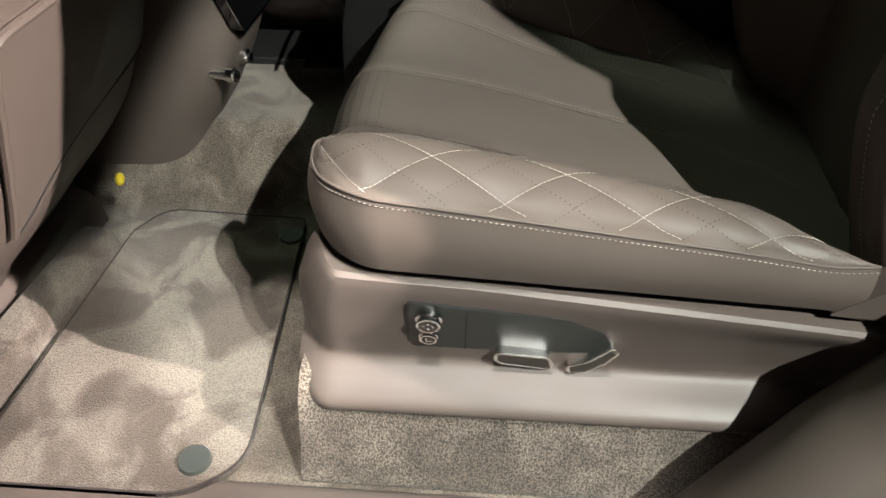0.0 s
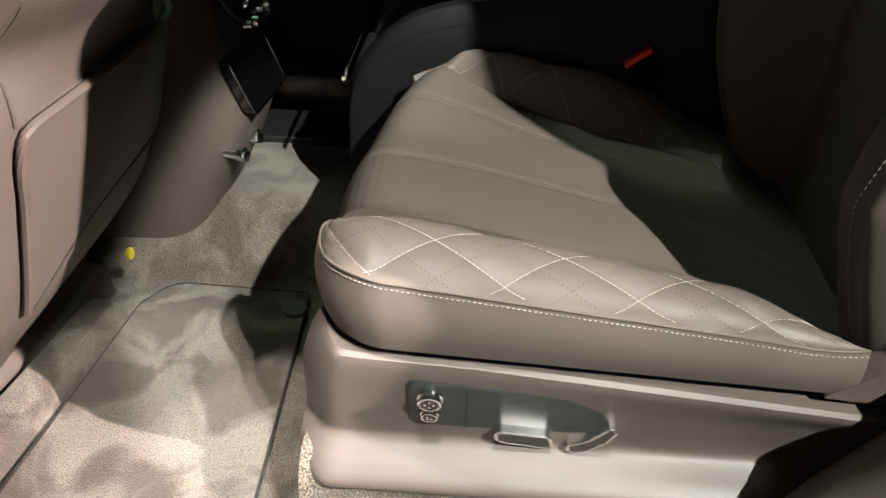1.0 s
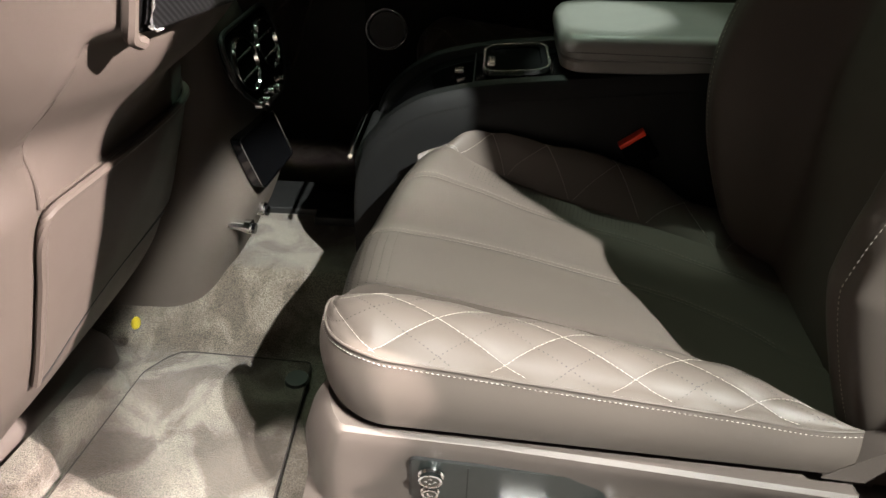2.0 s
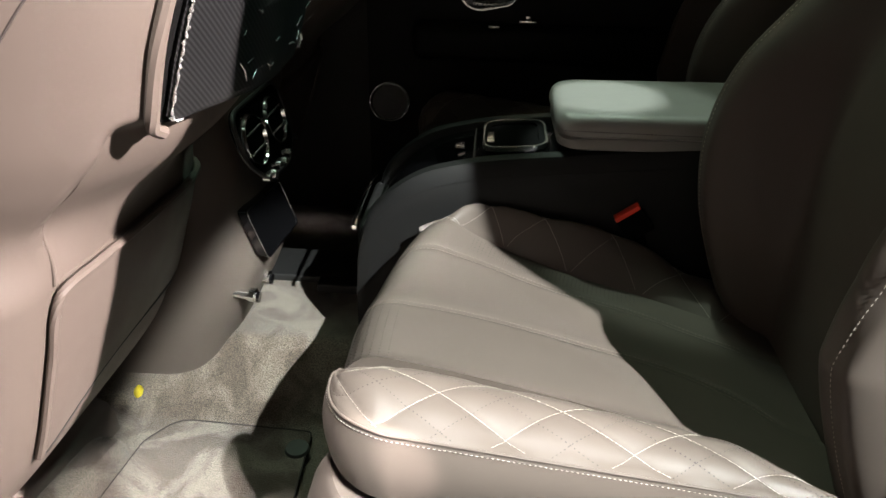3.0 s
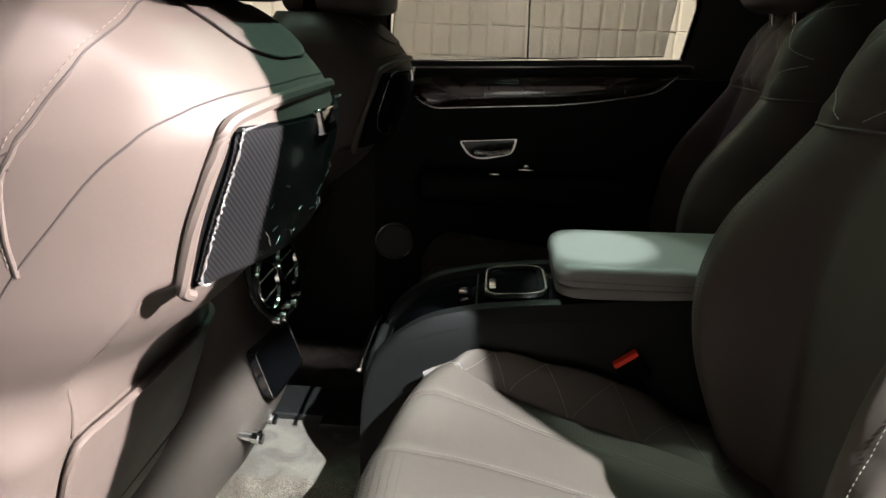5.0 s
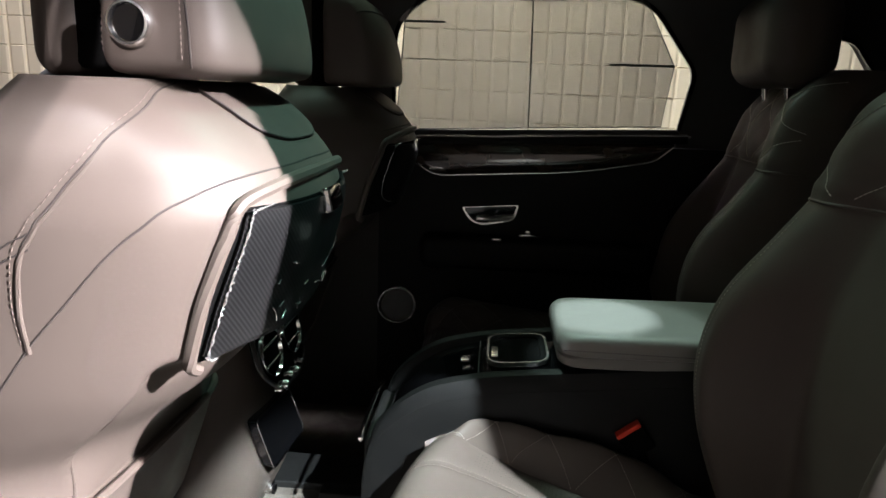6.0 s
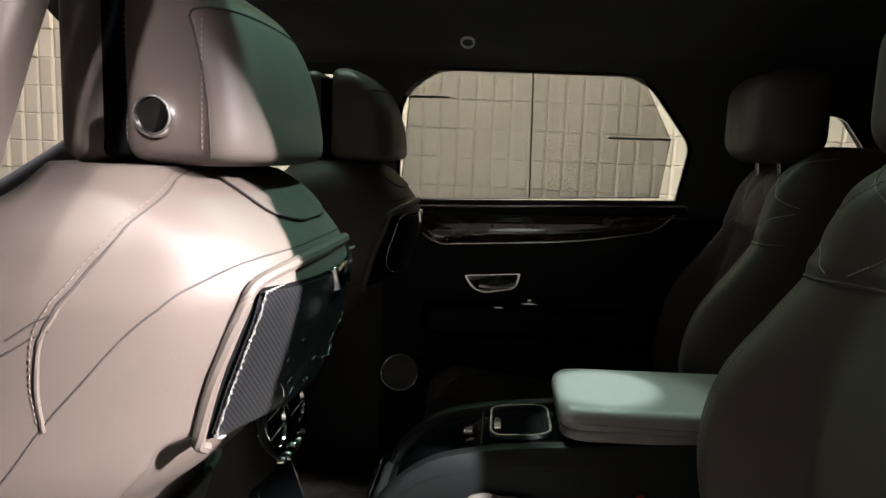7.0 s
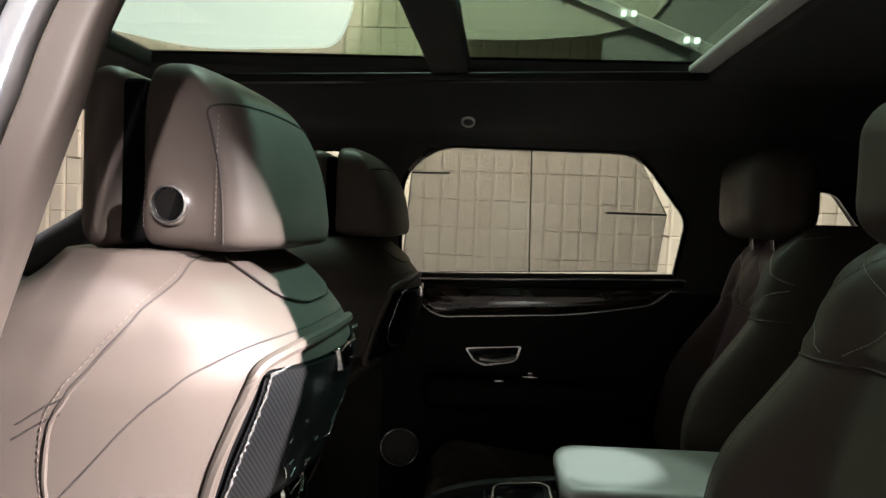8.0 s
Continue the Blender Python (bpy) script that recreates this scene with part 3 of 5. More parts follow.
def rear_seat(mirror):
    def Y(y):
        return 2 * YC - y if mirror else y

    seat = thing("rear_seat", "taupe leather rear seat with diamond-quilted bolsters" if not mirror else "taupe leather rear seat beyond the centre console", "car seat", "rear seats")

    def P(name, bm, material, parent=seat, label="", smooth=40.0):
        if mirror:
            for v in bm.verts:
                v.co.y = 2 * YC - v.co.y
        return part(name, bm, material, parent, label, smooth)

    x0, x1 = 0.028, 0.60
    shift = 0.07 if mirror else 0.0  # the far backrest leans further back

    def top(x):          # seam height along the cushion
        return 0.372 - 0.125 * max(0, x - 0.09)

    def centre(x):
        return 0.345 - 0.13 * max(0, x - 0.05)

    def front_round(x, z, low=0.30):
        k = max(0.0, (0.085 - x) / 0.06)
        return z - 0.022 * k * k

    # bolsters
    def bolster(side):
        xe = 0.566 if side == 0 else x1

        def fn(u, v):
            x = x0 + (xe - x0) * (0.35 * u + 0.65 * u * u)
            if side == 0:
                ya, yb = 0.612, smooth_table(OUT, x)[0]
                ya += 0.112 * (1 - math.sqrt(max(0.0, 1 - (max(0.0, 0.110 - x) / 0.0825) ** 2)))
            else:
                ya, yb = 1.096, smooth_table(INN, x)[0]
                k = max(0.0, (0.12 - x) / 0.09)
                ya -= 0.035 * k * k
            y = ya + (yb - ya) * v
            if side == 0:
                crown = math.sin(math.pi * min(1, v * 0.92 + 0.04)) ** 0.8
                z = top(x) + 0.030 * min(1, abs(yb - ya) / 0.11) * crown
                z = z * (1 - v ** 3) + (centre(x) - 0.012) * v ** 3
                z += 0.012 * max(0, (x - 0.5) / 0.066) ** 2
                h = diamonds(count_along(UP_OUTER, x - 0.185 * v), count_along(DOWN_OUTER, x + 0.26 * v), 0.0066)
            else:
                c, e = smooth_table(CREST, x)[0], smooth_table(INN_Z, x)[0] - 0.006
                w = max(0.0, (v - 0.28) / 0.72)
                z = c - 0.035 * max(0.0, (0.28 - v) / 0.28) ** 2 + (e - c) * w ** 1.5
                h = diamonds(count_along(UP_INNER, x + 0.105 * v), count_along(DOWN_INNER, x - 0.06 * v), 0.0062)
            z += h * min(1, v / 0.08) * min(1, max(0, (0.97 - v) / (0.2 if side == 0 else 0.45)))
            kf = max(0.0, (0.12 - x) / 0.092)
            if side == 0:
                z -= kf * kf * (0.016 * v + 0.030 * v * v)
                return bend(Vector((x + 0.012 * kf * kf * v, y, front_round(x, z))))
            y += h * 0.7 * (1 - abs(2 * v - 1))
            return bend(Vector((x + 0.012 * kf * kf * v, y, z)))
        return fn, xe
    (outer, outer_end), (inner, inner_end) = bolster(0), bolster(1)
    P("outer_bolster", thicken(skin(outer, 170, 36), (0, 0, -0.06)), LEATHER, seat, "diamond-quilted taupe leather bolster")
    P("inner_bolster", thicken(skin(inner, 170, 36), (0, 0, -0.06)), LEATHER, seat, "diamond-quilted taupe leather bolster")

    # quilt seams
    def seam_rows(fn, xe, marks, run, dotted):
        mids = [(a + b) / 2 for a, b in zip(marks, marks[1:])]
        for m in (mids if dotted else marks):
            pts = []
            for i in range(81):
                v = 0.02 + 0.92 * i / 80
                w = (m + run * v - x0) / (xe - x0)
                if 0.01 < w < 0.985:
                    u = (-0.35 + math.sqrt(0.1225 + 2.6 * w)) / 1.3
                    pts.append(fn(u, v) + Vector((0, -0.0004, 0.0004 if dotted else 0.0012)))
            if len(pts) > 4:
                yield pts
    for fn, xe, families in ((outer, outer_end, ((UP_OUTER, 0.185), (DOWN_OUTER, -0.26))), (inner, inner_end, ((UP_INNER, -0.105), (DOWN_INNER, 0.06)))):
        for marks, run in families:
            for p in seam_rows(fn, xe, marks, run, False):
                P("quilt_seam", stitches(p, 0.0042, 0.0010, 0.00032), THREAD, seat, "cream quilting thread")
            if fn is outer:
                for p in seam_rows(fn, xe, marks, run, True):
                    P("needle_line", stitches(p, 0.0016, 0.0036, 0.0007), HOLES, seat, "dark needle row")
    # centre panel
    def mid(u, v):
        # the panel rolls over the front edge of the cushion
        if u < 0.14:
            s = u / 0.14
            roll = max(0.0, (0.35 - s) / 0.35)
            a = min(1.0, max(0.0, (s - 0.35) / 0.65)) * math.pi / 2
            x = 0.020 + 0.062 * (1 - math.cos(a))
            drop = 0.062 * (1 - math.sin(a)) + 0.05 * roll
        else:
            x = 0.082 + (x1 - 0.082) * (u - 0.14) / 0.86
            drop = 0.0
        ya, yb = smooth_table(OUT, x)[0] - 0.006, smooth_table(INN, x)[0] + 0.006
        y = ya + (yb - ya) * v
        z = centre(max(x, 0.05)) + 0.004 * math.sin(math.pi * v) + 0.003 * noise.noise(Vector((x * 9, y * 14, 0.3)))
        k = min(1.0, max(0.0, (v - 0.55) / 0.45))
        z += (smooth_table(INN_Z, max(x, 0.085))[0] - centre(max(x, 0.05))) * k * k * (3 - 2 * k) + 0.006 * max(0, (0.07 - v) / 0.07) ** 2
        for c in (0.42, 0.80):
            z -= 0.0025 * math.exp(-((v - c) / 0.016) ** 2)
        return bend(Vector((x, y, z - drop)))
    P("seat_panel", thicken(skin(mid, 90, 60), (0, 0, -0.05)), LEATHER, seat, "smooth perforated taupe leather panel")
    for c in (0.42, 0.80):
        for shift_v in (-0.012, 0.012):
            P("stitching", stitches([mid(0.07 + 0.85 * i / 80, c + shift_v) + Vector((0, 0, 0.0008)) for i in range(81)], 0.0032, 0.0026, 0.0004), TAN_THREAD, seat)
    # side band under the seam: a wrapped boxing of leather round the cushion
    rail = [outer((i / 90), 0.0) for i in range(90, -1, -1)]
    rail += [outer(0.0, 0.06 * k) for k in range(1, 16)]
    rim = list(rail)
    rim2 = [bend(Vector((0.021, 1.03, 0.31)))] + [inner(i / 40, 0.0) for i in range(41)]

    def band(u, v, rim=rim):
        i = u * (len(rim) - 1)
        a, b = rim[int(i)], rim[min(int(i) + 1, len(rim) - 1)]
        p = a.lerp(b, i - int(i))
        zl = 0.298 - 0.055 * max(0, p.x)
        out = 0.006 * math.sin(math.pi * v) + 0.005 * v + 0.001
        t = b - a
        d = Vector((t.y, -t.x, 0))
        d = d.normalized() if d.length > 1e-7 else Vector((-1, 0, 0))
        if d.dot(p - Vector((0.3, 0.85, p.z))) < 0:
            d = -d
        q = Vector((p.x, p.y, p.z + (zl - p.z) * v)) + d * out
        return q
    P("cushion_side", thicken(skin(band, 210, 14), (0, 0, -0.001)), LEATHER, seat, "smooth taupe leather side band")
    P("cushion_side", thicken(skin(lambda u, v: band(u, v, rim2), 60, 10), (0, 0, -0.001)), LEATHER, seat, "smooth taupe leather side band")
    def off(k, o, dz):
        p, q = rail[max(k - 1, 0)], rail[min(k + 1, len(rail) - 1)]
        t = q - p
        d = Vector((t.y, -t.x, 0)).normalized()
        if d.dot(rail[k] - Vector((0.3, 0.85, rail[k].z))) < 0:
            d = -d
        return rail[k] + d * o + Vector((0, 0, dz))
    P("piping", tube([off(k, 0.0012, -0.0012) for k in range(len(rail))], 0.0017), LEATHER, seat)
    P("seam_stitching", stitches([off(k, 0.0036, -0.0062) for k in range(len(rail))], 0.0026, 0.0026, 0.00045), THREAD, seat, "cream seam thread")
    P("needle_line", stitches([off(k, 0.0036, -0.0052) for k in range(len(rail))], 0.0012, 0.0042, 0.0007), HOLES, seat)
    # perforated rows at the front of the panel
    rows = []
    for k in range(6):
        rows.append(stitches([mid(0.085 + 0.011 * k, 0.03 + 0.37 * i / 60) + Vector((-0.0003, 0, 0.0004)) for i in range(61)], 0.0013, 0.0050, 0.0008))
    for k in range(5):
        rows.append(stitches([mid(0.25 + 0.45 * i / 60, 0.86 + 0.022 * k) + Vector((0, 0, 0.0003)) for i in range(61)], 0.0013, 0.0050, 0.0007))
    for bm in rows:
        P("perforated_strip", bm, HOLES, seat, "leather strip with small holes")
    # base trim with a soft waist and a tucked-in foot
    def base(u, v):
        x = 0.005 + 0.82 * u
        zt = 0.290 - 0.056 * max(0, x - 0.03)
        zt -= 0.010
        rows = [(0.0, 0.640, zt - 0.004), (0.05, 0.613, zt), (0.10, 0.607, zt - 0.010), (0.3, 0.613, 0.205), (0.5, 0.619, 0.143), (0.56, 0.616, 0.134), (0.64, 0.603, 0.127), (0.76, 0.584, 0.119), (0.86, 0.570, 0.110), (0.92, 0.568, 0.100), (0.96, 0.576, 0.092), (1.0, 0.61, 0.089)]
        y, z = smooth_table(rows, v)
        k = max(0.0, (0.05 - x) / 0.045)
        y += 0.05 * k * k - 0.018 * max(0, (x - 0.2) / 0.35) * max(0, 1 - v / 0.45)
        x += (zt - z) * -0.05 + (0.045 * max(0, (z - 0.2) / 0.1) ** 2 if u < 0.1 else 0) * (1 - u / 0.1)
        return Vector((x, y, z))
    P("seat_base", thicken(skin(base, 90, 40), (0, 0.03, 0)), PLASTIC, seat, "taupe moulded seat base trim")
    P("side_shield", prism(rounded([(0.540, 0.262), (0.598, 0.322), (0.66, 0.345), (0.80, 0.35), (0.80, 0.240)], [0.006, 0.03, 0.03, 0.01, 0.01], 4), lambda a, b, d: Vector((a, 0.600 + 0.1 * (0.3 - b) + d, b)), 0.03), PLASTIC, seat, "taupe moulded shield at the seat hinge")
    P("seat_frame", box(0.06, 0.80, 0.632, 1.07, 0.0, 0.225, 0.01), BLACK, seat, "dark seat frame under the cushion")
    P("carpet_skirt", prism(rounded([(0.600, 0.122), (0.578, 0.104), (0.556, 0.04), (0.530, -0.012), (0.66, -0.012), (0.66, 0.122)], 0.012, 4), lambda a, b, d: Vector((0.004 + d, a, b)), 0.62), CARPET, seat, "beige carpet round the foot of the seat")

    # backrest
    BACK = [(0.26, 0.60, 0.03), (0.36, 0.60, 0.075), (0.46, 0.597, 0.105), (0.56, 0.598, 0.115), (0.65, 0.612, 0.105), (0.74, 0.64, 0.07), (0.80, 0.655, 0.045), (0.87, 0.668, 0.035), (0.95, 0.69, 0.03), (1.0, 0.72, 0.02)]

    def back(u, v):
        z = 0.26 + 0.72 * u
        c, bump = smooth_table(BACK, z)
        hw = 0.235 - 0.05 * max(0, (z - 0.72) / 0.26) ** 2
        a = -1 + 2 * v
        y = 0.84 + hw * math.sin(a * math.pi / 2) ** 1
        s = abs(math.sin(a * math.pi / 2))
        k = min(1, max(0, (s - 0.42) / 0.32))
        x = c - bump * (k * k * (3 - 2 * k))
        x += 0.10 * max(0, (s - 0.86) / 0.14) ** 2
        x += 0.06 * max(0, (u - 0.86) / 0.14) ** 2
        if a < 0:
            x += 0.13 * min(1, max(0, (z - 0.46) / 0.2)) * s ** 3
            x += 0.035 * min(1, max(0, (0.66 - z) / 0.12)) * s * s
        if z > 0.79 and s < 2:
            x -= quilt((y - 0.84) * 0.9, z - 0.79, 0.13, 0.008) * min(1, (z - 0.79) / 0.03) + 0.012 * min(1, (z - 0.79) / 0.02)
        return Vector((x + shift, y, z))
    P("backrest", thicken(skin(back, 90, 90), (0.13, 0, 0)), LEATHER, seat, "taupe leather backrest with deep side bolsters")
    lines = []
    for k in range(-4, 6):
        for sgn in (1, -1):
            pts = []
            for i in range(100):
                z = 0.80 + 0.178 * i / 99
                y = 0.84 + (0.13 * k + sgn * (z - 0.79)) / 0.9
                hw = 0.235 - 0.05 * max(0, (z - 0.72) / 0.26) ** 2
                if abs(y - 0.84) < hw * 0.96:
                    v = (math.asin((y - 0.84) / hw) / (math.pi / 2) + 1) / 2
                    pts.append(back((z - 0.26) / 0.72, v) + Vector((-0.0016, -0.0004, 0.0008)))
            if len(pts) > 4:
                lines.append(stitches(pts, 0.005, 0.0012, 0.0008))
    for bm in lines:
        P("quilt_seam", bm, THREAD, seat, "cream quilting thread")
    P("shoulder_seam", tube([back((0.79 - 0.26) / 0.72, 0.03 + 0.94 * i / 50) for i in range(51)], 0.0025), LEATHER, seat)
    for s in (0.2, 0.8):
        P("stitching", stitches([back(0.05 + 0.66 * i / 60, s) + Vector((-0.0012, 0, 0)) for i in range(61)], 0.0036, 0.003, 0.0005), THREAD, seat)
    # side of the outer bolster seam facing the doorway
    P("bolster_stitching", stitches([back(0.1 + 0.6 * i / 60, 0.035) + Vector((-0.001, -0.003, 0)) for i in range(61)], 0.0036, 0.003, 0.0005), THREAD, seat)
    # headrest
    P("headrest", box(0.615 + shift, 0.755 + shift, 0.70, 0.98, 0.945, 1.135, 0.055, 7), LEATHER, seat, "taupe leather headrest")
    for y in (0.78, 0.90):
        P("headrest_post", tube([(0.69 + shift, y, 0.90), (0.67 + shift, y, 1.02)], 0.006, 10), CHROME, seat, "chrome post")
    if mirror:
        return seat
    # seat switches on the base of the near seat
    def sw_map(a, b, d):
        b = 0.763 + (b - 0.763) * 1.0339
        return Vector((0.191 + (a - 0.191) * 1.0339, 0.611 - (b - 0.215) * 0.16 - d, b))
    o = rounded([(0.134, 0.262), (0.345, 0.243), (0.361, 0.232), (0.338, 0.168), (0.132, 0.180)], [0.008, 0.03, 0.012, 0.02, 0.008], 5)
    pan = P("switch_panel", prism(o, lambda a, b, d: sw_map(a, b, d - 0.004), 0.006), PANEL, seat, "black switch panel with chrome seat controls")
    P("panel_rim", ring_frame(shrink(o, -0.003), o, lambda a, b, d: sw_map(a, b, d - 0.004), 0.0055), BLACK, pan)
    P("panel_joint", prism([(0.1905, 0.179), (0.192, 0.179), (0.192, 0.2525), (0.1905, 0.2525)], lambda a, b, d: sw_map(a, b, 0.0018 + d), 0.001), RUBBER, pan)
    for nm, x, z, r, dep in (("massage_knob", 0.1535, 0.2375, 0.0125, 0.0105), ("seat_heat_button", 0.1525, 0.2035, 0.0092, 0.006)):
        rings = []
        for d, rr in ((0, r * 1.12), (dep * 0.25, r * 1.1), (dep * 0.3, r * 0.92), (dep * 0.8, r * 0.98), (dep, r), (dep * 1.02, r * 0.82), (dep * 0.92, r * 0.74)):
            rings.append([sw_map(x + rr * math.cos(t), z + rr * math.sin(t), 0.003 + d) for t in [2 * math.pi * i / 28 for i in range(28)]])
        kn = P(nm, loft(rings), CHROME, pan, "knurled chrome knob" if dep > 0.01 else "chrome ringed push button")
        cb = loft([[sw_map(x + r * 0.73 * math.cos(t) * q, z + r * 0.73 * math.sin(t) * q, 0.003 + dep * e) for t in [2 * math.pi * i / 24 for i in range(24)]] for q, e in ((1, 0.90), (0.98, 0.99))])
        P("cap", cb, FACE, kn, "grey cap with a small symbol")
        if dep > 0.01:
            for i in range(4):
                t = math.pi / 2 * i
                c, s = math.cos(t), math.sin(t)
                tri = [(0.0062, 0.0), (0.0036, 0.0022), (0.0036, -0.0022)]
                P("arrow_mark", prism([(x + a * c - b * s, z + a * s + b * c) for a, b in tri], lambda a, b, d: sw_map(a, b, 0.003 + dep * 0.99 + d), 0.0004), CHROME, kn)
        else:
            P("seat_mark", prism([(x - 0.003, z + 0.004), (x - 0.0015, z + 0.004), (x - 0.001, z - 0.001), (x + 0.0035, z - 0.001), (x + 0.0035, z - 0.003), (x - 0.0025, z - 0.003)], lambda a, b, d: sw_map(a, b, 0.003 + dep * 0.99 + d), 0.0004), CHROME, kn)

    def switch(name, outline):
        rim = P(name, prism(outline, lambda a, b, d: sw_map(a, b - 0.013, 0.001 + d), 0.0125), SATIN, pan, "chrome seat adjusting switch")
        P("bezel", tube([sw_map(a, b - 0.013, 0.013) for a, b in outline + outline[:1]], 0.0017, 8), SATIN, rim, "bright chrome bezel")
        P("face", prism(shrink(outline, 0.003), lambda a, b, d: sw_map(a, b - 0.013, 0.0132 + d), 0.0008), FACE, rim, "dark grey-brown face")
    switch("cushion_switch", rounded([(0.226, 0.204), (0.281, 0.199), (0.286, 0.181), (0.280, 0.176), (0.228, 0.183), (0.222, 0.193)], 0.007, 4))
    switch("backrest_switch", rounded([(0.340, 0.226), (0.349, 0.219), (0.340, 0.196), (0.322, 0.174), (0.303, 0.170), (0.301, 0.184), (0.322, 0.196)], 0.006, 4))
    return seat


rear_seat(False)
rear_seat(True)


def wheel_arch_trim():
    t = thing("wheel_arch_trim", "taupe leather-wrapped wheel arch trim beside the seat", "trim", kind="structure")
    # lower bend is the trim; the unseen upper bends are placed to cast shadows
    part("padding", tube(smooth_path([(0.36, 0.44, -0.12), (0.46, 0.475, 0.03), (0.54, 0.505, 0.135), (0.605, 0.53, 0.21), (0.67, 0.545, 0.31), (0.735, 0.55, 0.44), (0.77, 0.555, 0.58), (0.768, 0.555, 0.70), (0.748, 0.555, 0.78), (0.71, 0.558, 0.88), (0.678, 0.558, 0.98), (0.662, 0.554, 1.06), (0.63, 0.59, 1.18)]), lambda t: 0.062 - 0.015 * min(1, max(0, t - 0.4) / 0.3), 20, 0.8), LEATHER, t)
    part("lining", box(0.72, 1.35, 0.47, 0.62, -0.12, 0.60, 0.04), HEADLINER, t)
    # unseen slab; its edge is set by the shadow on the front seat back
    edge = [(0.3, 0.41), (0.858, 0.459), (0.96, 0.486), (1.0, 0.495), (1.1, 0.502), (1.2, 0.56), (1.27, 0.62), (1.3, 0.63)]
    solid("quarter_blocker", thicken(skin(lambda u, v: Vector((0.72 + 0.08 * max(0, 0.8 - (0.3 + 0.97 * v)) + 0.63 * u, lerp_table(edge, 0.3 + 0.97 * v)[0], 0.3 + 0.97 * v)), 4, 40), (0, 0.30, 0)), HEADLINER, "unseen dark rear quarter slab, shaped to shade the front seat back", kind="structure")


wheel_arch_trim()

# ---- centre console ----


def console():
    c = thing("centre_console", "black leather rear centre console with cup holder", "console")
    prof = [(-0.012, 0.05), (-0.02, 0.25), (-0.006, 0.352), (0.03, 0.405), (0.085, 0.445), (0.15, 0.465), (0.22, 0.477), (0.36, 0.492), (0.50, 0.506), (0.62, 0.51)]
    for y, s in ((1.10, 1), (1.34, -1)):
        rows = smooth_path([(x, 0, z) for x, z in prof], 6)
        rings = []
        for p in rows:
            w = 0.038
            rings.append([Vector((p.x, y, min(0.02, p.z))), Vector((p.x, y - 0.002 * s, max(0.03, p.z - 0.05))), Vector((p.x, y + 0.001 * s, p.z - 0.016)), Vector((p.x, y + 0.008 * s, p.z - 0.003)), Vector((p.x, y + 0.02 * s, p.z + 0.001)),
                          Vector((p.x, y + 0.031 * s, p.z - 0.003)), Vector((p.x, y + w * s, p.z - 0.02)), Vector((p.x, y + w * s, min(0.02, p.z)))])
        part("side_panel", loft(rings), LEATHER_DARK, c, "padded dark leather side")
        part("stitching", stitches([p + Vector((0, y - 0.0025 * s - p.y, -0.028)) for p in rows[14:]], 0.004, 0.002, 0.0005), LEATHER_DARK, c)
    # glossy front slope and top
    rows = smooth_path([(x + 0.012, 0, z - 0.012) for x, z in prof[1:]], 6)
    part("top_panel", thicken(skin(lambda u, v: Vector((rows[int(u * (len(rows) - 1))].x, 1.135 + 0.17 * v, rows[int(u * (len(rows) - 1))].z)), len(rows) - 1, 4), (0, 0, -0.02)), GLOSS, c, "piano black top")
    part("chrome_tip", tube(smooth_path([(-0.022, 1.105, 0.345), (-0.024, 1.16, 0.35), (-0.024, 1.28, 0.35), (-0.022, 1.335, 0.345)]), 0.004), CHROME, c, "chrome edge strip")
    # black blocks standing in for the stepped shadow edge on the tunnel carpet
    part("foot_block", box(-0.142, 0.05, 1.285, 1.325, 0.05, 0.118, 0.004), BLACK, c)
    part("tunnel_shade", box(-0.42, 0.05, 1.322, 1.44, 0.03, 0.114, 0.004), BLACK, c, "black block standing for the shadow across the tunnel")
    part("front_panel", box(-0.02, 0.03, 1.12, 1.32, 0.05, 0.34, 0.01), BLACK, c)
    # cup holder
    o = rounded([(0.184, 1.165), (0.282, 1.165), (0.282, 1.30), (0.184, 1.30)], 0.03, 5)

    def ch(a, b, d):
        return Vector((a, b, 0.468 + 0.09 * (a - 0.23) + d))
    cup = part("cup_holder", ring_frame(shrink(o, -0.005), o, ch, 0.008), SATIN, c, "chrome rimmed cup holder")
    # flat black disc standing in for the shaded depth of the cup hole
    part("well_shade", prism(o, ch, 0.003), VOID, cup)
    part("liner", ring_frame(o, shrink(o, 0.012), lambda a, b, d: ch(a, b, 0.0035 + d), 0.003), VOID, cup)
    # added bright piece in place of the reflection at the cup's left
    part("rim_glint", box(0.187, 0.200, 1.19, 1.235, 0.4675, 0.4755, 0.003, 2), SATIN, cup, "bright piece standing for the reflection in the cup holder")
    part("switch", box(0.135, 0.15, 1.205, 1.225, 0.452, 0.458, 0.001), CHROME, c, "small chrome switch")
    part("joint", box(0.166, 0.168, 1.14, 1.30, 0.452, 0.4575), RUBBER, c)
    # armrest lid
    lid = thing("armrest_lid", "padded leather armrest lid on the console", "armrest")
    plan = rounded([(0.290, 1.105), (0.66, 1.105), (0.66, 1.335), (0.290, 1.335)], [0.045, 0.01, 0.01, 0.045], 10)

    def layer(inset, z):
        return [Vector((p, q, z + 0.02 * (p - 0.29))) for p, q in (shrink(plan, inset) if inset else plan)]
    part("pad", loft([layer(0.010, 0.511), layer(0.002, 0.514), layer(0.0, 0.520), layer(0.0, 0.530), layer(0.003, 0.538), layer(0.009, 0.5435), layer(0.020, 0.546), layer(0.05, 0.547)]), LEATHER_DARK_2, lid, "grey leather pad")
    part("body", loft([layer(0.012, 0.492), layer(0.005, 0.495), layer(0.004, 0.508), layer(0.008, 0.512)]), LEATHER_DARK_2, lid)
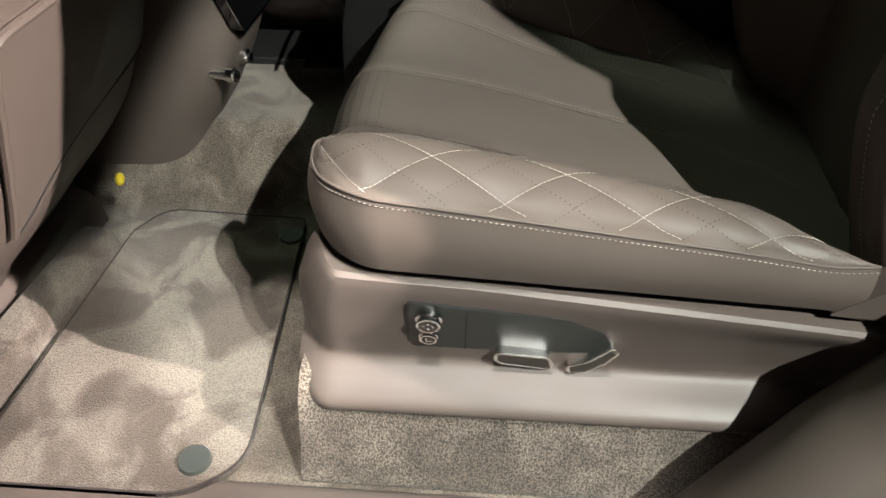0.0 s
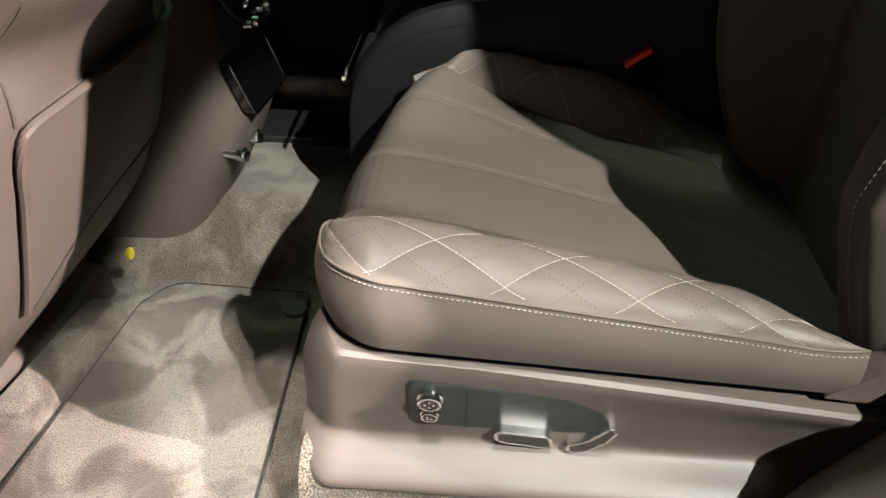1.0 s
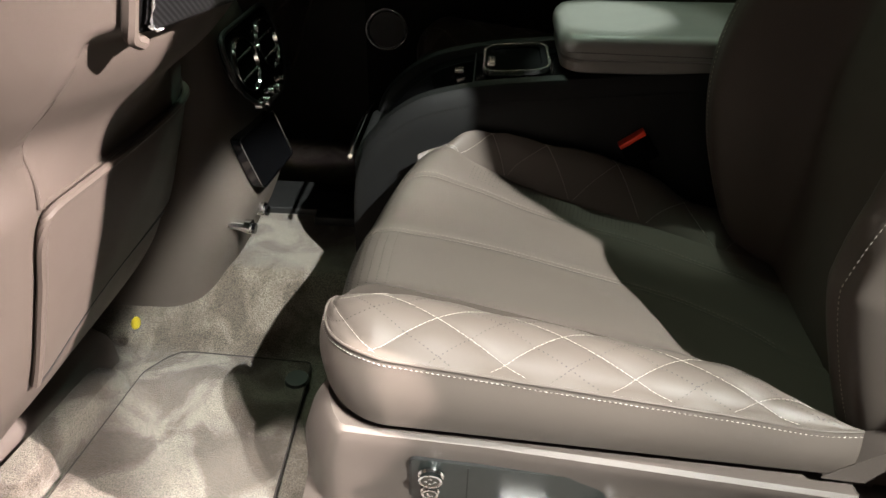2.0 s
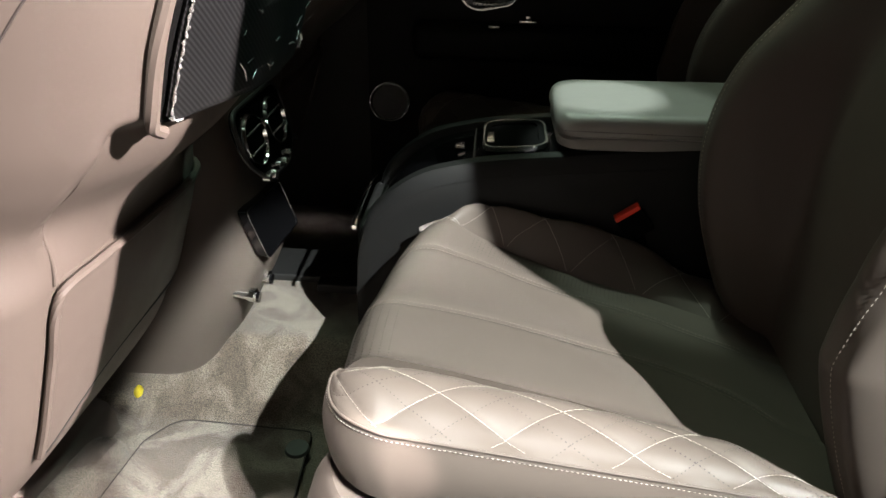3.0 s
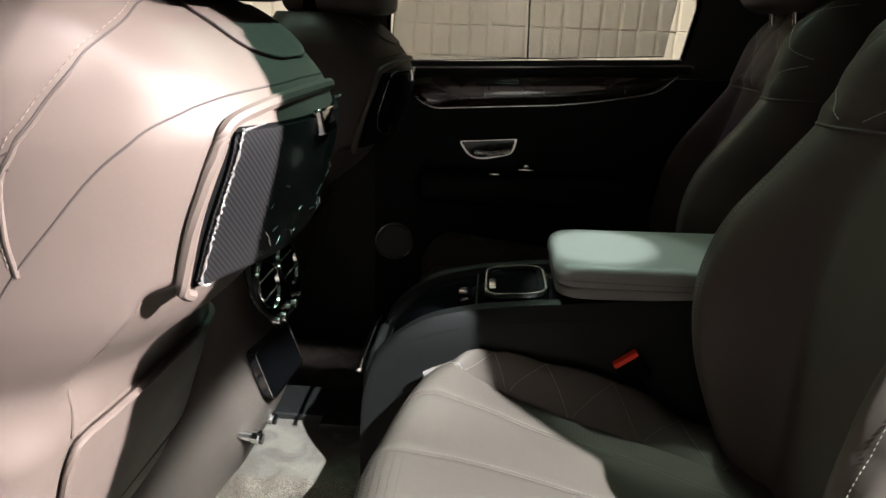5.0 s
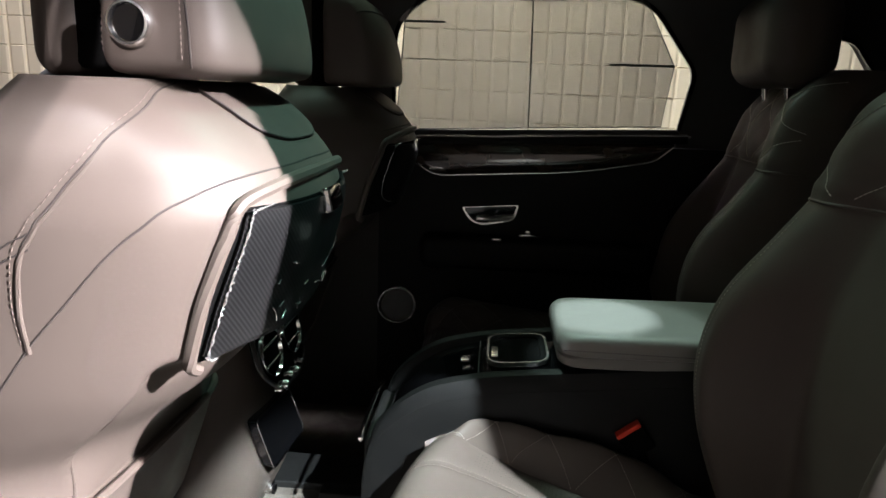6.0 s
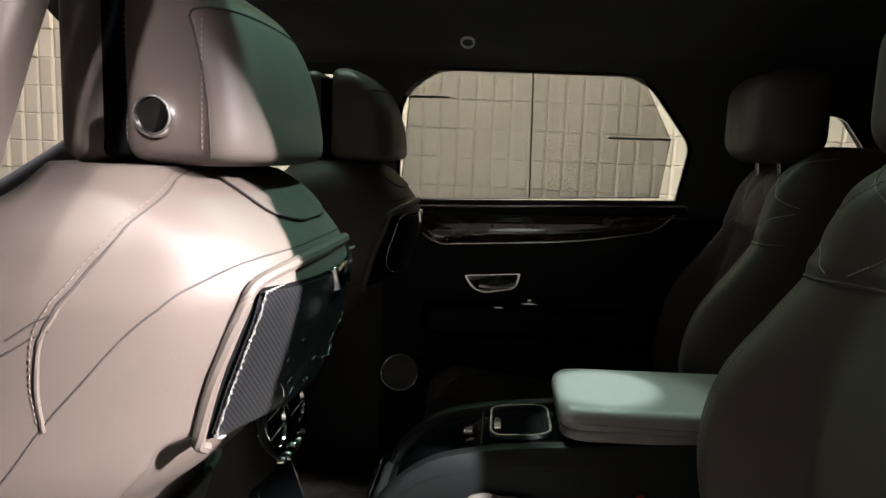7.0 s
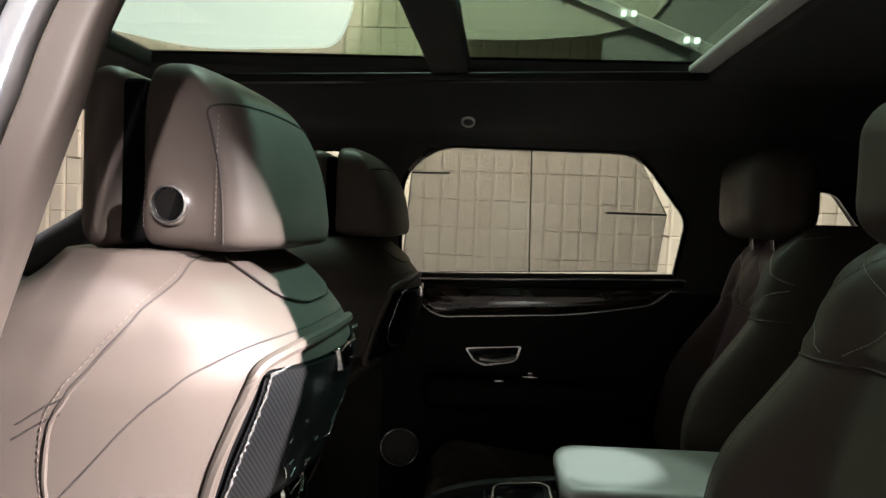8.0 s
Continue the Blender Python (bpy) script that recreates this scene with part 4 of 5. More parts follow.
    part("stitching", stitches([(0.30 + 0.33 * i / 40, 1.1042, 0.525) for i in range(41)], 0.004, 0.002, 0.0005), LEATHER_DARK, lid)


LEATHER_DARK_2 = mat("grey_leather", (0.19, 0.18, 0.17), 0.32, vary=0.06, scale=6, bump=0.25, bump_scale=900, bump_kind="cells")
console()


def buckle():
    b = thing("seat_belt_buckle", "black seat belt buckle with a red release button", "seat belt buckle")
    m = Matrix.Translation((0.408, 1.088, 0.405)) @ Euler((0, radians(-38), 0)).to_matrix().to_4x4()
    part("button", box(-0.021, 0.021, -0.008, 0.008, -0.0035, 0.0045, 0.0015, 2, m), RED, b, "red release button")
    part("housing", box(-0.022, 0.022, -0.0075, 0.0095, -0.045, -0.0035, 0.003, 2, m), VOID, b)
    part("stalk", tube([(0.43, 1.09, 0.37), (0.46, 1.085, 0.30)], 0.009), VOID, b)


buckle()

# ---- front seats ----
# metallic stand-in for glints on the edges and creases of clear film
FILM_GLINT = mat("film_glint_metal", (0.85, 0.85, 0.85), 0.15, metal=0.9, vary=0.1, scale=200, bump=0.6, bump_scale=400)
SHELL = [(0.02, -0.455, 0.22, 0.25), (0.1, -0.398, 0.235, 0.28), (0.18, -0.316, 0.245, 0.3), (0.25, -0.265, 0.25, 0.32), (0.4, -0.205, 0.25, 0.34), (0.49, -0.175, 0.253, 0.35), (0.55, -0.147, 0.254, 0.355), (0.6, -0.087, 0.256, 0.357),
         (0.64, -0.053, 0.257, 0.348), (0.7, -0.028, 0.255, 0.331), (0.79, -0.005, 0.253, 0.305), (0.83, -0.015, 0.247, 0.285), (0.86, -0.039, 0.236, 0.222), (0.89, -0.074, 0.211, 0.142), (0.915, -0.119, 0.181, 0.082)]


def scoop(dy, z):
    """Knee room hollowed out of the seat back under the table."""
    def st(v):
        v = min(1, max(0, v))
        return v * v * (3 - 2 * v)
    side = 0.172 + 0.022 * st((z - 0.5) / 0.11)
    return 0.032 * st((side - abs(dy)) / 0.020) * st((0.668 - z) / 0.022) * st((z - 0.46) / 0.10) * st((z - 0.38) / 0.05)


def shell_x(dy, z, cut=True):
    p, hw, dep = smooth_table(SHELL, z)
    d = min(abs(dy) / hw, 1)
    f = (1 - d ** 2.5) ** 0.4
    # the lower back is flat across its middle
    k = min(1, max(0, (0.565 - z) / 0.09))
    k = k * k * (3 - 2 * k)
    f += (0.868 * (1 - d ** 6) ** (1 / 6) - f) * k
    return p - dep + dep * f - (scoop(dy, z) if cut else 0)


def on_shell(yc, y, z, out=0.0, cut=True):
    """A point on the back of the seat at height z, out metres proud of it."""
    dy = y - yc
    e = 0.004
    n = Vector((1, -(shell_x(dy + e, z, cut) - shell_x(dy - e, z, cut)) / (2 * e), -(shell_x(dy, z + e, cut) - shell_x(dy, z - e, cut)) / (2 * e))).normalized()
    return Vector((shell_x(dy, z, cut), y, z)) + n * out


def shell_patch(yc, outline, out, thick, nu=24):
    """A panel that follows the back of the seat inside an outline of (dy, z)."""
    zs = [p[1] for p in outline]
    z0, z1 = min(zs) + 1e-4, max(zs) - 1e-4

    def span(z):
        xs = []
        n = len(outline)
        for i in range(n):
            (a, p), (b, q) = outline[i], outline[(i + 1) % n]
            if (p - z) * (q - z) <= 0 and p != q:
                xs.append(a + (b - a) * (z - p) / (q - p))
        return min(xs), max(xs)

    def fn(u, v, o):
        z = z0 + (z1 - z0) * u
        a, b = span(z)
        return on_shell(yc, yc + a + (b - a) * v, z, o, False)
    bm = bmesh.new()
    n, m = nu, nu
    front = [[bm.verts.new(fn(i / n, j / m, out)) for j in range(m + 1)] for i in range(n + 1)]
    rear = [[bm.verts.new(fn(i / n, j / m, out - thick)) for j in range(m + 1)] for i in range(n + 1)]
    for i in range(n):
        for j in range(m):
            bm.faces.new((front[i][j], front[i + 1][j], front[i + 1][j + 1], front[i][j + 1]))
            bm.faces.new((rear[i][j], rear[i][j + 1], rear[i + 1][j + 1], rear[i + 1][j]))
    for i in range(n):
        for j in (0, m):
            bm.faces.new((front[i][j], front[i + 1][j], rear[i + 1][j], rear[i][j]))
            bm.faces.new((front[j * n // m][i], front[j * n // m][i + 1], rear[j * n // m][i + 1], rear[j * n // m][i]))
    return bm


def front_seat(yc, side):
    """side: 1 for the seat beside the open doorway, -1 for its mirror image."""
    s = thing("passenger_seat", "taupe leather front seat with a folding table on its back" if side > 0 else "taupe leather front seat on the far side", "car seat", "front seats")

    def curve(pts, out, cut=False):
        return [on_shell(yc, yc + dy * side, z, out, cut) for dy, z in ((q.x, q.z) for q in smooth_path([(a, 0, b) for a, b in pts], 10))]

    rings = []
    n = 200
    zs = [0.02 + 0.895 * i / 220 for i in range(221)]
    for z in zs:
        p, hw, dep = smooth_table(SHELL, z)
        ring = []
        for k in range(n):
            a = 2 * math.pi * k / n
            c, q = math.cos(a), math.sin(a)
            y = yc + hw * math.copysign(abs(q) ** 0.8, q)
            x = shell_x(y - yc, z) if c > 0 else p - dep - 0.07 * abs(c) ** 0.8
            ring.append(Vector((x, y, z)))
        rings.append(ring)
    part("backrest", loft(rings), LEATHER, s, "taupe leather backrest shell", 60)
    # seams
    edge = [(-0.242, 0.60), (-0.241, 0.648), (-0.238, 0.689), (-0.233, 0.727), (-0.226, 0.766), (-0.215, 0.793), (-0.195, 0.814), (-0.147, 0.832), (-0.057, 0.839), (0.0, 0.840), (0.088, 0.838), (0.148, 0.832)]
    part("seam", tube(curve(edge, -0.0004), 0.0012), SEAM, s, "dark joint between the leather panels")
    arc = [(-0.107, 0.913), (-0.15, 0.903), (-0.196, 0.878), (-0.219, 0.853), (-0.237, 0.812), (-0.242, 0.794), (-0.244, 0.770), (-0.242, 0.731), (-0.2375, 0.692)]
    part("seam", tube(curve(arc, -0.0004), 0.0011), SEAM, s)
    part("welt", tube([p + Vector((0, 0, -0.0042)) for p in curve(arc, -0.0012)], 0.0026), LEATHER, s, "raised leather edge along the seam")
    part("stitching", stitches([p + Vector((-0.0045, -0.001, 0.0025)) for p in curve(arc, 0.0010)], 0.0042, 0.0026, 0.00042), TAN_THREAD, s, "tan seam thread")
    for dz in (0.0, 0.013):
        part("seam", tube(curve([(-0.2425, 0.792 - dz), (-0.2455, 0.784 - dz), (-0.2485, 0.770 - dz)], -0.0002), 0.0010), SEAM, s)
    # padded surround with piping and the folding table
    tb = rounded([(-0.157, 0.806), (0.146, 0.808), (0.156, 0.735), (0.140, 0.690), (0.05, 0.672), (-0.06, 0.664), (-0.163, 0.661), (-0.166, 0.735)], [0.012, 0.025, 0.05, 0.03, 0.05, 0.05, 0.008, 0.05], 5)
    pipe = [(-0.160, 0.650), (-0.170, 0.662), (-0.1745, 0.710), (-0.1745, 0.746), (-0.170, 0.781), (-0.160, 0.806), (-0.131, 0.818), (-0.080, 0.8255), (0.0, 0.828)]
    pipe += [(-a, b) for a, b in pipe[-2::-1]]
    part("surround", tube(curve(pipe, 0.003), 0.0065), LEATHER, s, "leather piping round the table")
    # raised black patch in place of shade between table and piping
    part("gap_shadow", shell_patch(yc, shrink(tb, -0.0065), 0.0022, 0.012), VOID, s, "black strip standing for the shaded gap round the table")
    table = part("folding_table", shell_patch(yc, tb, 0.006, 0.02), FILM, s, "carbon weave table under loose clear film")
    rng = random.Random(5)
    crumple = [on_shell(yc, yc + a * side, b, 0.0085, False) for a, b in shrink(tb, 0.003)[36:48] + shrink(tb, 0.004)[0:10]]
    dense = smooth_path(crumple, 5)
    dense = [p + Vector((rng.uniform(-1, 1), rng.uniform(-1, 1), rng.uniform(-1, 1))) * 0.0009 for p in dense]
    part("film_edge", tube(dense, lambda t: 0.0012 + 0.0007 * math.sin(t * 400), 5), FILM_GLINT, table, "crumpled film edge, its glints as metal thread", )
    inner_edge = smooth_path([on_shell(yc, yc + a * side, b, 0.008, False) for a, b in shrink(tb, 0.003)[10:26]], 5)
    part("film_edge", tube([p + Vector((rng.uniform(-1, 1), rng.uniform(-1, 1), rng.uniform(-1, 1))) * 0.0006 for p in inner_edge], 0.0009, 5), FILM_GLINT, table, "crumpled film edge, its glints as metal thread")
    # short metal threads in place of scattered glints on creased film
    for k in range(14):
        q = on_shell(yc, yc + rng.uniform(-0.11, 0.12), rng.uniform(0.68, 0.76), 0.0065, False)
        d = Vector((0, rng.uniform(-1, 1), rng.uniform(-0.6, 0.6))).normalized() * rng.uniform(0.003, 0.011)
        part("crease_glint", tube([q - d, q + Vector((0.0008, 0.001, 0.0012)), q + d], 0.0006, 5), FILM_GLINT, table)
    lm = Matrix.Translation(on_shell(yc, yc - 0.02, 0.797, 0.006)) @ Euler((0, radians(-10), 0)).to_matrix().to_4x4()
    part("latch", box(-0.004, 0.006, -0.028, 0.028, -0.013, 0.013, 0.003, 3, lm), CHROME, table, "chrome latch")
    # headrest insert panel
    ins = rounded([(-0.105, 0.908), (0.105, 0.908), (0.095, 0.870), (0.05, 0.858), (-0.05, 0.858), (-0.095, 0.870)], 0.02, 4)
    part("insert", shell_patch(yc, ins, 0.004, 0.012, 16), LEATHER, s, "smooth leather insert under the headrest")
    part("insert_seam", tube([on_shell(yc, yc + a * side, b, 0.003) for a, b in ins + ins[:1]], 0.0012), SEAM, s)
    # map pocket
    pk = rounded([(-0.172, 0.488), (0.225, 0.470), (0.20, 0.31), (-0.02, 0.298), (-0.172, 0.245)], [0.025, 0.03, 0.03, 0.02, 0.02], 5)
    pocket = part("map_pocket", shell_patch(yc, pk, 0.007, 0.02), LEATHER, s, "stiff leather map pocket")
    part("lip", tube(curve([(-0.170, 0.26), (-0.171, 0.40), (-0.170, 0.465), (-0.155, 0.486), (-0.10, 0.487), (0.0, 0.478), (0.10, 0.474), (0.23, 0.472)], 0.0065), 0.0052), LEATHER, pocket, "rounded top lip")
    part("scoop_piping", tube(curve([(-0.168, 0.490), (-0.170, 0.53), (-0.178, 0.566), (-0.192, 0.612)], 0.001, True), lambda t: 0.0022 * (1 - t) + 0.0003), LEATHER, s)
    part("slot", tube(curve([(-0.165, 0.255), (-0.094, 0.285), (-0.007, 0.299), (0.15, 0.302)], 0.003), 0.005), BLACK, s, "dark joint above the foot trim")
    # headrest in two shells with posts
    HEAD = [(0.916, -0.165, -0.075, 0.125), (0.921, -0.180, -0.050, 0.143), (0.935, -0.186, -0.042, 0.150), (0.97, -0.186, -0.045, 0.150), (1.007, -0.186, -0.053, 0.150), (1.04, -0.186, -0.066, 0.149), (1.065, -0.186, -0.081, 0.146), (1.085, -0.185, -0.099, 0.138), (1.098, -0.183, -0.120, 0.125), (1.106, -0.178, -0.138, 0.105), (1.109, -0.172, -0.150, 0.085)]

    def head(ang, z, out=0.0):
        """A point round the headrest shell; the angle is 0 at its back and 90 on the doorway side."""
        xf, xb, hw = smooth_table(HEAD, z)
        c, q = math.cos(ang), math.sin(ang)
        xc = xf + (xb - xf) * 0.62
        w = 0.85 if c > 0 else 0.3
        x = xc + ((xb - xc) if c > 0 else (xc - xf)) * math.copysign(abs(c) ** w, c)
        return Vector((x + out * c, yc - side * (hw * math.copysign(abs(q) ** w, q) + out * q), z))
    h = part("headrest", loft([[head(2 * math.pi * k / 72, z) for k in range(72)] for z in [0.916 + 0.005 * min(i, 1) + 0.188 * max(0, i - 1) / 48 for i in range(50)]]), LEATHER, s, "leather headrest shell with stitched side")
    rim = [head(radians(86), 0.925 + 0.125 * i / 16, 0.0006) for i in range(17)] + [head(radians(86 - 172 * i / 40), 1.05 + 0.016 * math.sin(math.pi * i / 40) ** 0.4, 0.0006) for i in range(1, 40)]
    part("back_seam", tube(smooth_path(rim, 2), 0.0011), SEAM, h, "dark seam round the back panel")
    part("front_cushion", box(-0.246, -0.194, yc - 0.148, yc + 0.148, 0.912, 1.098, 0.026, 6), LEATHER, h)
    part("gap_filler", box(-0.21, -0.175, yc - 0.138, yc + 0.138, 0.922, 1.085, 0.01), VOID, h)
    ys = yc - 0.15 * side
    for x, top_z in ((-0.178, 1.06), (-0.0985, 1.055)):
        row = []
        for i in range(41):
            z = 0.932 + (top_z - 0.932) * i / 40
            xf, xb, hw = smooth_table(HEAD, z)
            xc = xf + (xb - xf) * 0.62
            c = (max(0.0, xc - x) / (xc - xf)) ** (1 / 0.3)
            row.append(Vector((x, yc - side * (hw * (1 - c * c) ** 0.15 + 0.0006), z)))
        part("stitching", stitches(row, 0.0035, 0.0022, 0.0006), TAN_THREAD, h)
    rings = []
    for d, r in ((0, 0.0205), (0.005, 0.0205), (0.009, 0.0185), (0.0095, 0.0165), (0.004, 0.0155)):
        rings.append([Vector((-0.142 + r * math.cos(t), ys - d * side, 0.961 + r * math.sin(t))) for t in [2 * math.pi * i / 32 for i in range(32)]])
    bt = part("adjust_button", loft(rings), SATIN, h, "round chrome adjusting button")
    part("cap", loft([[Vector((-0.142 + r * math.cos(t), ys - d * side, 0.961 + r * math.sin(t))) for t in [2 * math.pi * i / 28 for i in range(28)]] for d, r in ((0.002, 0.0157), (0.006, 0.0152), (0.0065, 0.011))]), GLOSS, bt, "black centre")
    for dy in (-0.075, 0.085):
        part("headrest_post", tube([(-0.135, yc + dy, 0.86), (-0.135, yc + dy, 0.95)], 0.0065, 12), CHROME, s, "chrome post")
        cb = bmesh.new()
        bmesh.ops.create_cone(cb, cap_ends=True, segments=20, radius1=0.011, radius2=0.010, depth=0.012, matrix=Matrix.Translation((-0.135, yc + dy, 0.917)))
        part("post_collar", cb, CHROME, s)
    # cushion and foot
    part("cushion", box(-0.86, -0.36, yc - 0.25, yc + 0.25, 0.16, 0.36, 0.06, 5), LEATHER, s)
    part("foot", box(-0.85, -0.50, yc - 0.22, yc + 0.22, -0.01, 0.17, 0.02), BLACK, s, "black seat foot and rails")
    return s


front_seat(0.83, 1)
front_seat(1.61, -1)


def front_console():
    c = thing("tunnel_console", "taupe front console end with air vents and controls", "console")
    rows = [(0.02, -0.28, 0.145), (0.10, -0.255, 0.157), (0.18, -0.212, 0.160), (0.25, -0.190, 0.156), (0.30, -0.200, 0.150), (0.37, -0.222, 0.138), (0.44, -0.220, 0.130), (0.52, -0.225, 0.115), (0.56, -0.25, 0.10)]
    rings = []
    for i in range(37):
        z = 0.02 + 0.54 * i / 36
        x, hw = smooth_table(rows, z)
        ring = []
        for k in range(40):
            a = 2 * math.pi * k / 40
            co, si = math.cos(a), math.sin(a)
            ring.append(Vector((x - 0.16 + (0.16 if co > 0 else 0.35) * math.copysign(abs(co) ** 0.5, co), YC + hw * math.copysign(abs(si) ** 0.6, si), z)))
        rings.append(ring)
    part("body", loft(rings), LEATHER, c, "taupe leather wrapped body")

    def fm(a, b, d):
        return Vector((-0.204 - 0.25 * (b - 0.466) + d, YC - 0.018 + a, b + 0.006))
    o = rounded([(-0.108, 0.520), (0.118, 0.520), (0.122, 0.425), (0.07, 0.385), (-0.045, 0.392), (-0.108, 0.445)], 0.035, 5)
    vp = part("vent_panel", prism(o, lambda a, b, d: fm(a, b, 0.007 + d), 0.009), GLOSS, c, "piano black vent panel")
    part("panel_rim", tube([fm(p, q, 0.014) for p, q in o + o[:1]], 0.004), BLACK, vp)
    for y in (-0.055, 0.055):
        def el(rr, d):
            return [fm(y + rr * 1.0 * math.cos(t), 0.466 + rr * 0.88 * math.sin(t), d) for t in [2 * math.pi * i / 36 for i in range(36)]]
        v = part("vent", loft([el(0.046, 0.015), el(0.0455, 0.022), el(0.043, 0.023), el(0.0415, 0.016)]), CHROME, vp, "round chrome air vent")
        part("bowl", loft([el(0.0414, 0.0162), el(0.040, 0.0168)]), VOID, v)
        for k in (-0.015, 0.015):
            part("slat", tube([fm(y - 0.034, 0.466 + k, 0.021), fm(y + 0.034, 0.466 + k, 0.021)], 0.0021, 6), SATIN, v, "thin chrome slat")
    for i in range(5):
        y = -0.062 + 0.031 * i
        part("button", tube([fm(y, 0.403 - 0.006 * (abs(i - 2) % 2), 0.012), fm(y, 0.403 - 0.006 * (abs(i - 2) % 2), 0.024)], 0.0085 if i % 2 else 0.006, 14), SATIN, vp, "small chrome control button")
    o2 = rounded([(-0.10, 0.354), (0.07, 0.340), (0.07, 0.255), (-0.10, 0.268)], 0.010, 4)

    def fl(a, b, d):
        return Vector((-0.210 + 0.030 * (0.354 - b) / 0.086 + d, YC + a, b))
    pnl = part("storage_flap", prism(o2, lambda a, b, d: fl(a, b, d - 0.012), 0.016), GLOSS, c, "piano black flap with a bright frame")
    part("frame", tube([fl(a, b, 0.005) for a, b in o2 + o2[:1]], 0.0013), CHROME, pnl)
    for y, z in ((-0.128, 0.212), (-0.055, 0.205)):
        hk = part("socket", tube([(-0.25, YC + y, z + 0.002), (-0.190, YC + y - 0.004, z - 0.003)], 0.008, 14), SATIN, c, "chrome socket")
        part("socket_ring", tube([(-0.204, YC + y - 0.002, z), (-0.194, YC + y - 0.003, z - 0.001)], 0.0125, 16), CHROME, hk)
        part("socket_cap", tube([(-0.192, YC + y - 0.004, z - 0.003), (-0.187, YC + y - 0.004, z - 0.0035)], 0.0095, 14), GLOSS, hk)


front_console()

# ---- far door ----


def far_door():
    d = thing("car_door", "black leather rear door with wood veneer and chrome handle", "car door")

    def dm(a, b, k):
        return Vector((a, 1.955 - k + 0.05 * max(0, 0.5 - b) ** 2, b))
    o = rounded([(-0.14, 0.05), (0.60, 0.05), (0.82, 0.40), (0.80, 0.79), (-0.14, 0.775)], 0.04, 4)
    part("panel", prism(o, lambda a, b, k: dm(a, b, -0.03 + k), 0.045), LEATHER_DARK, d, "black leather door panel")
    part("belt_rail", tube(smooth_path([(-0.14, 1.955, 0.775), (0.2, 1.95, 0.788), (0.68, 1.955, 0.812)]), 0.014, 10), LEATHER_DARK, d, "padded belt rail")
    part("belt_trim", box(-0.13, 0.69, 1.945, 1.966, 0.0, 0.009, 0.003, 2, Matrix.Translation((0, 0, 0.788)) @ Euler((0, radians(-2.3), 0)).to_matrix().to_4x4()), BODY, d, "slim grey belt trim")
    part("glass_seal", box(-0.12, 0.66, 1.964, 1.980, 0.0, 0.014, 0.003, 2, Matrix.Translation((0, 0, 0.796)) @ Euler((0, radians(-2.3), 0)).to_matrix().to_4x4()), RUBBER, d)
    ven = rounded([(-0.075, 0.772), (0.65, 0.800), (0.60, 0.752), (0.40, 0.715), (0.02, 0.690), (-0.02, 0.708)], [0.01, 0.01, 0.03, 0.1, 0.04, 0.03], 6)
    low = [(-0.075, 0.764), (-0.03, 0.712), (0.02, 0.693), (0.2, 0.7), (0.4, 0.717), (0.58, 0.750), (0.648, 0.796)]

    def swell(u, v):
        a = -0.073 + 0.721 * u
        z0, z1 = smooth_table(low, a)[0], 0.772 + 0.0386 * (a + 0.075)
        return dm(a, z0 + (z1 - z0) * v, 0.014 + 0.014 * math.sin(math.pi * min(1, 0.12 + 0.88 * v)) ** 0.7)
    v = part("veneer", thicken(skin(swell, 60, 12), (0, 0.008, 0)), VENEER, d, "glossy dark wood veneer")
    part("veneer_strip", tube([dm(a, b, 0.022) for a, b in ven[8:] + ven[:2]], 0.0026), SATIN, v, "thin chrome strip")
    # inner handle
    ho = rounded([(0.091, 0.606), (0.248, 0.619), (0.238, 0.575), (0.15, 0.557), (0.115, 0.568)], [0.008, 0.008, 0.02, 0.02, 0.02], 5)
    h = part("door_handle", ring_frame(ho, shrink(ho, 0.006), lambda a, b, k: dm(a, b, 0.010 + k), 0.014), SATIN, d, "chrome door handle")
    part("recess", prism(shrink(ho, 0.004), lambda a, b, k: dm(a, b, 0.012 + k), 0.004), GLOSS, h)
    part("lever", tube([dm(0.135, 0.578, 0.02), dm(0.18, 0.576, 0.028), dm(0.235, 0.586, 0.02)], 0.006), SATIN, h)
    # armrest with switches
    part("armrest", box(-0.02, 0.62, 1.87, 1.95, 0.44, 0.535, 0.03, 5), LEATHER_DARK, d, "padded black leather armrest")
    for x, z, w in ((0.273, 0.545, 0.022), (0.19, 0.530, 0.014), (0.122, 0.510, 0.014)):
        part("switch", box(x - w, x + w, 1.872, 1.886, z - 0.003, z + 0.004, 0.002, 2), SATIN, d, "small chrome switch")
    part("switch_knob", box(0.266, 0.280, 1.872, 1.884, 0.549, 0.560, 0.002, 2), SATIN, d)
    # loudspeaker
    cb = bmesh.new()
    bmesh.ops.create_cone(cb, cap_ends=True, segments=40, radius1=0.052, radius2=0.046, depth=0.014, matrix=Matrix.Translation((-0.08, 1.925, 0.317)) @ Euler((radians(90), 0, radians(8))).to_matrix().to_4x4())
    sp = part("loudspeaker", cb, GREY_MESH, d, "round grey metal speaker grille")
    part("speaker_ring", tube([(-0.08 + 0.052 * math.cos(t), 1.918 + 0.007 * math.cos(t), 0.317 + 0.052 * math.sin(t)) for t in [2 * math.pi * i / 40 for i in range(41)]], 0.0028), SATIN, sp)
    part("pocket", box(0.0, 0.6, 1.90, 1.95, 0.10, 0.30, 0.03, 4), LEATHER_DARK, d, "door pocket")
    # blind behind the glass
    b = thing("window_blind", "grey-beige mesh window blind, drawn up", "window blind")
    bo = [(-0.104, 0.806), (0.616, 0.842), (0.634, 1.0), (0.545, 1.168), (-0.044, 1.168), (-0.085, 1.095)]

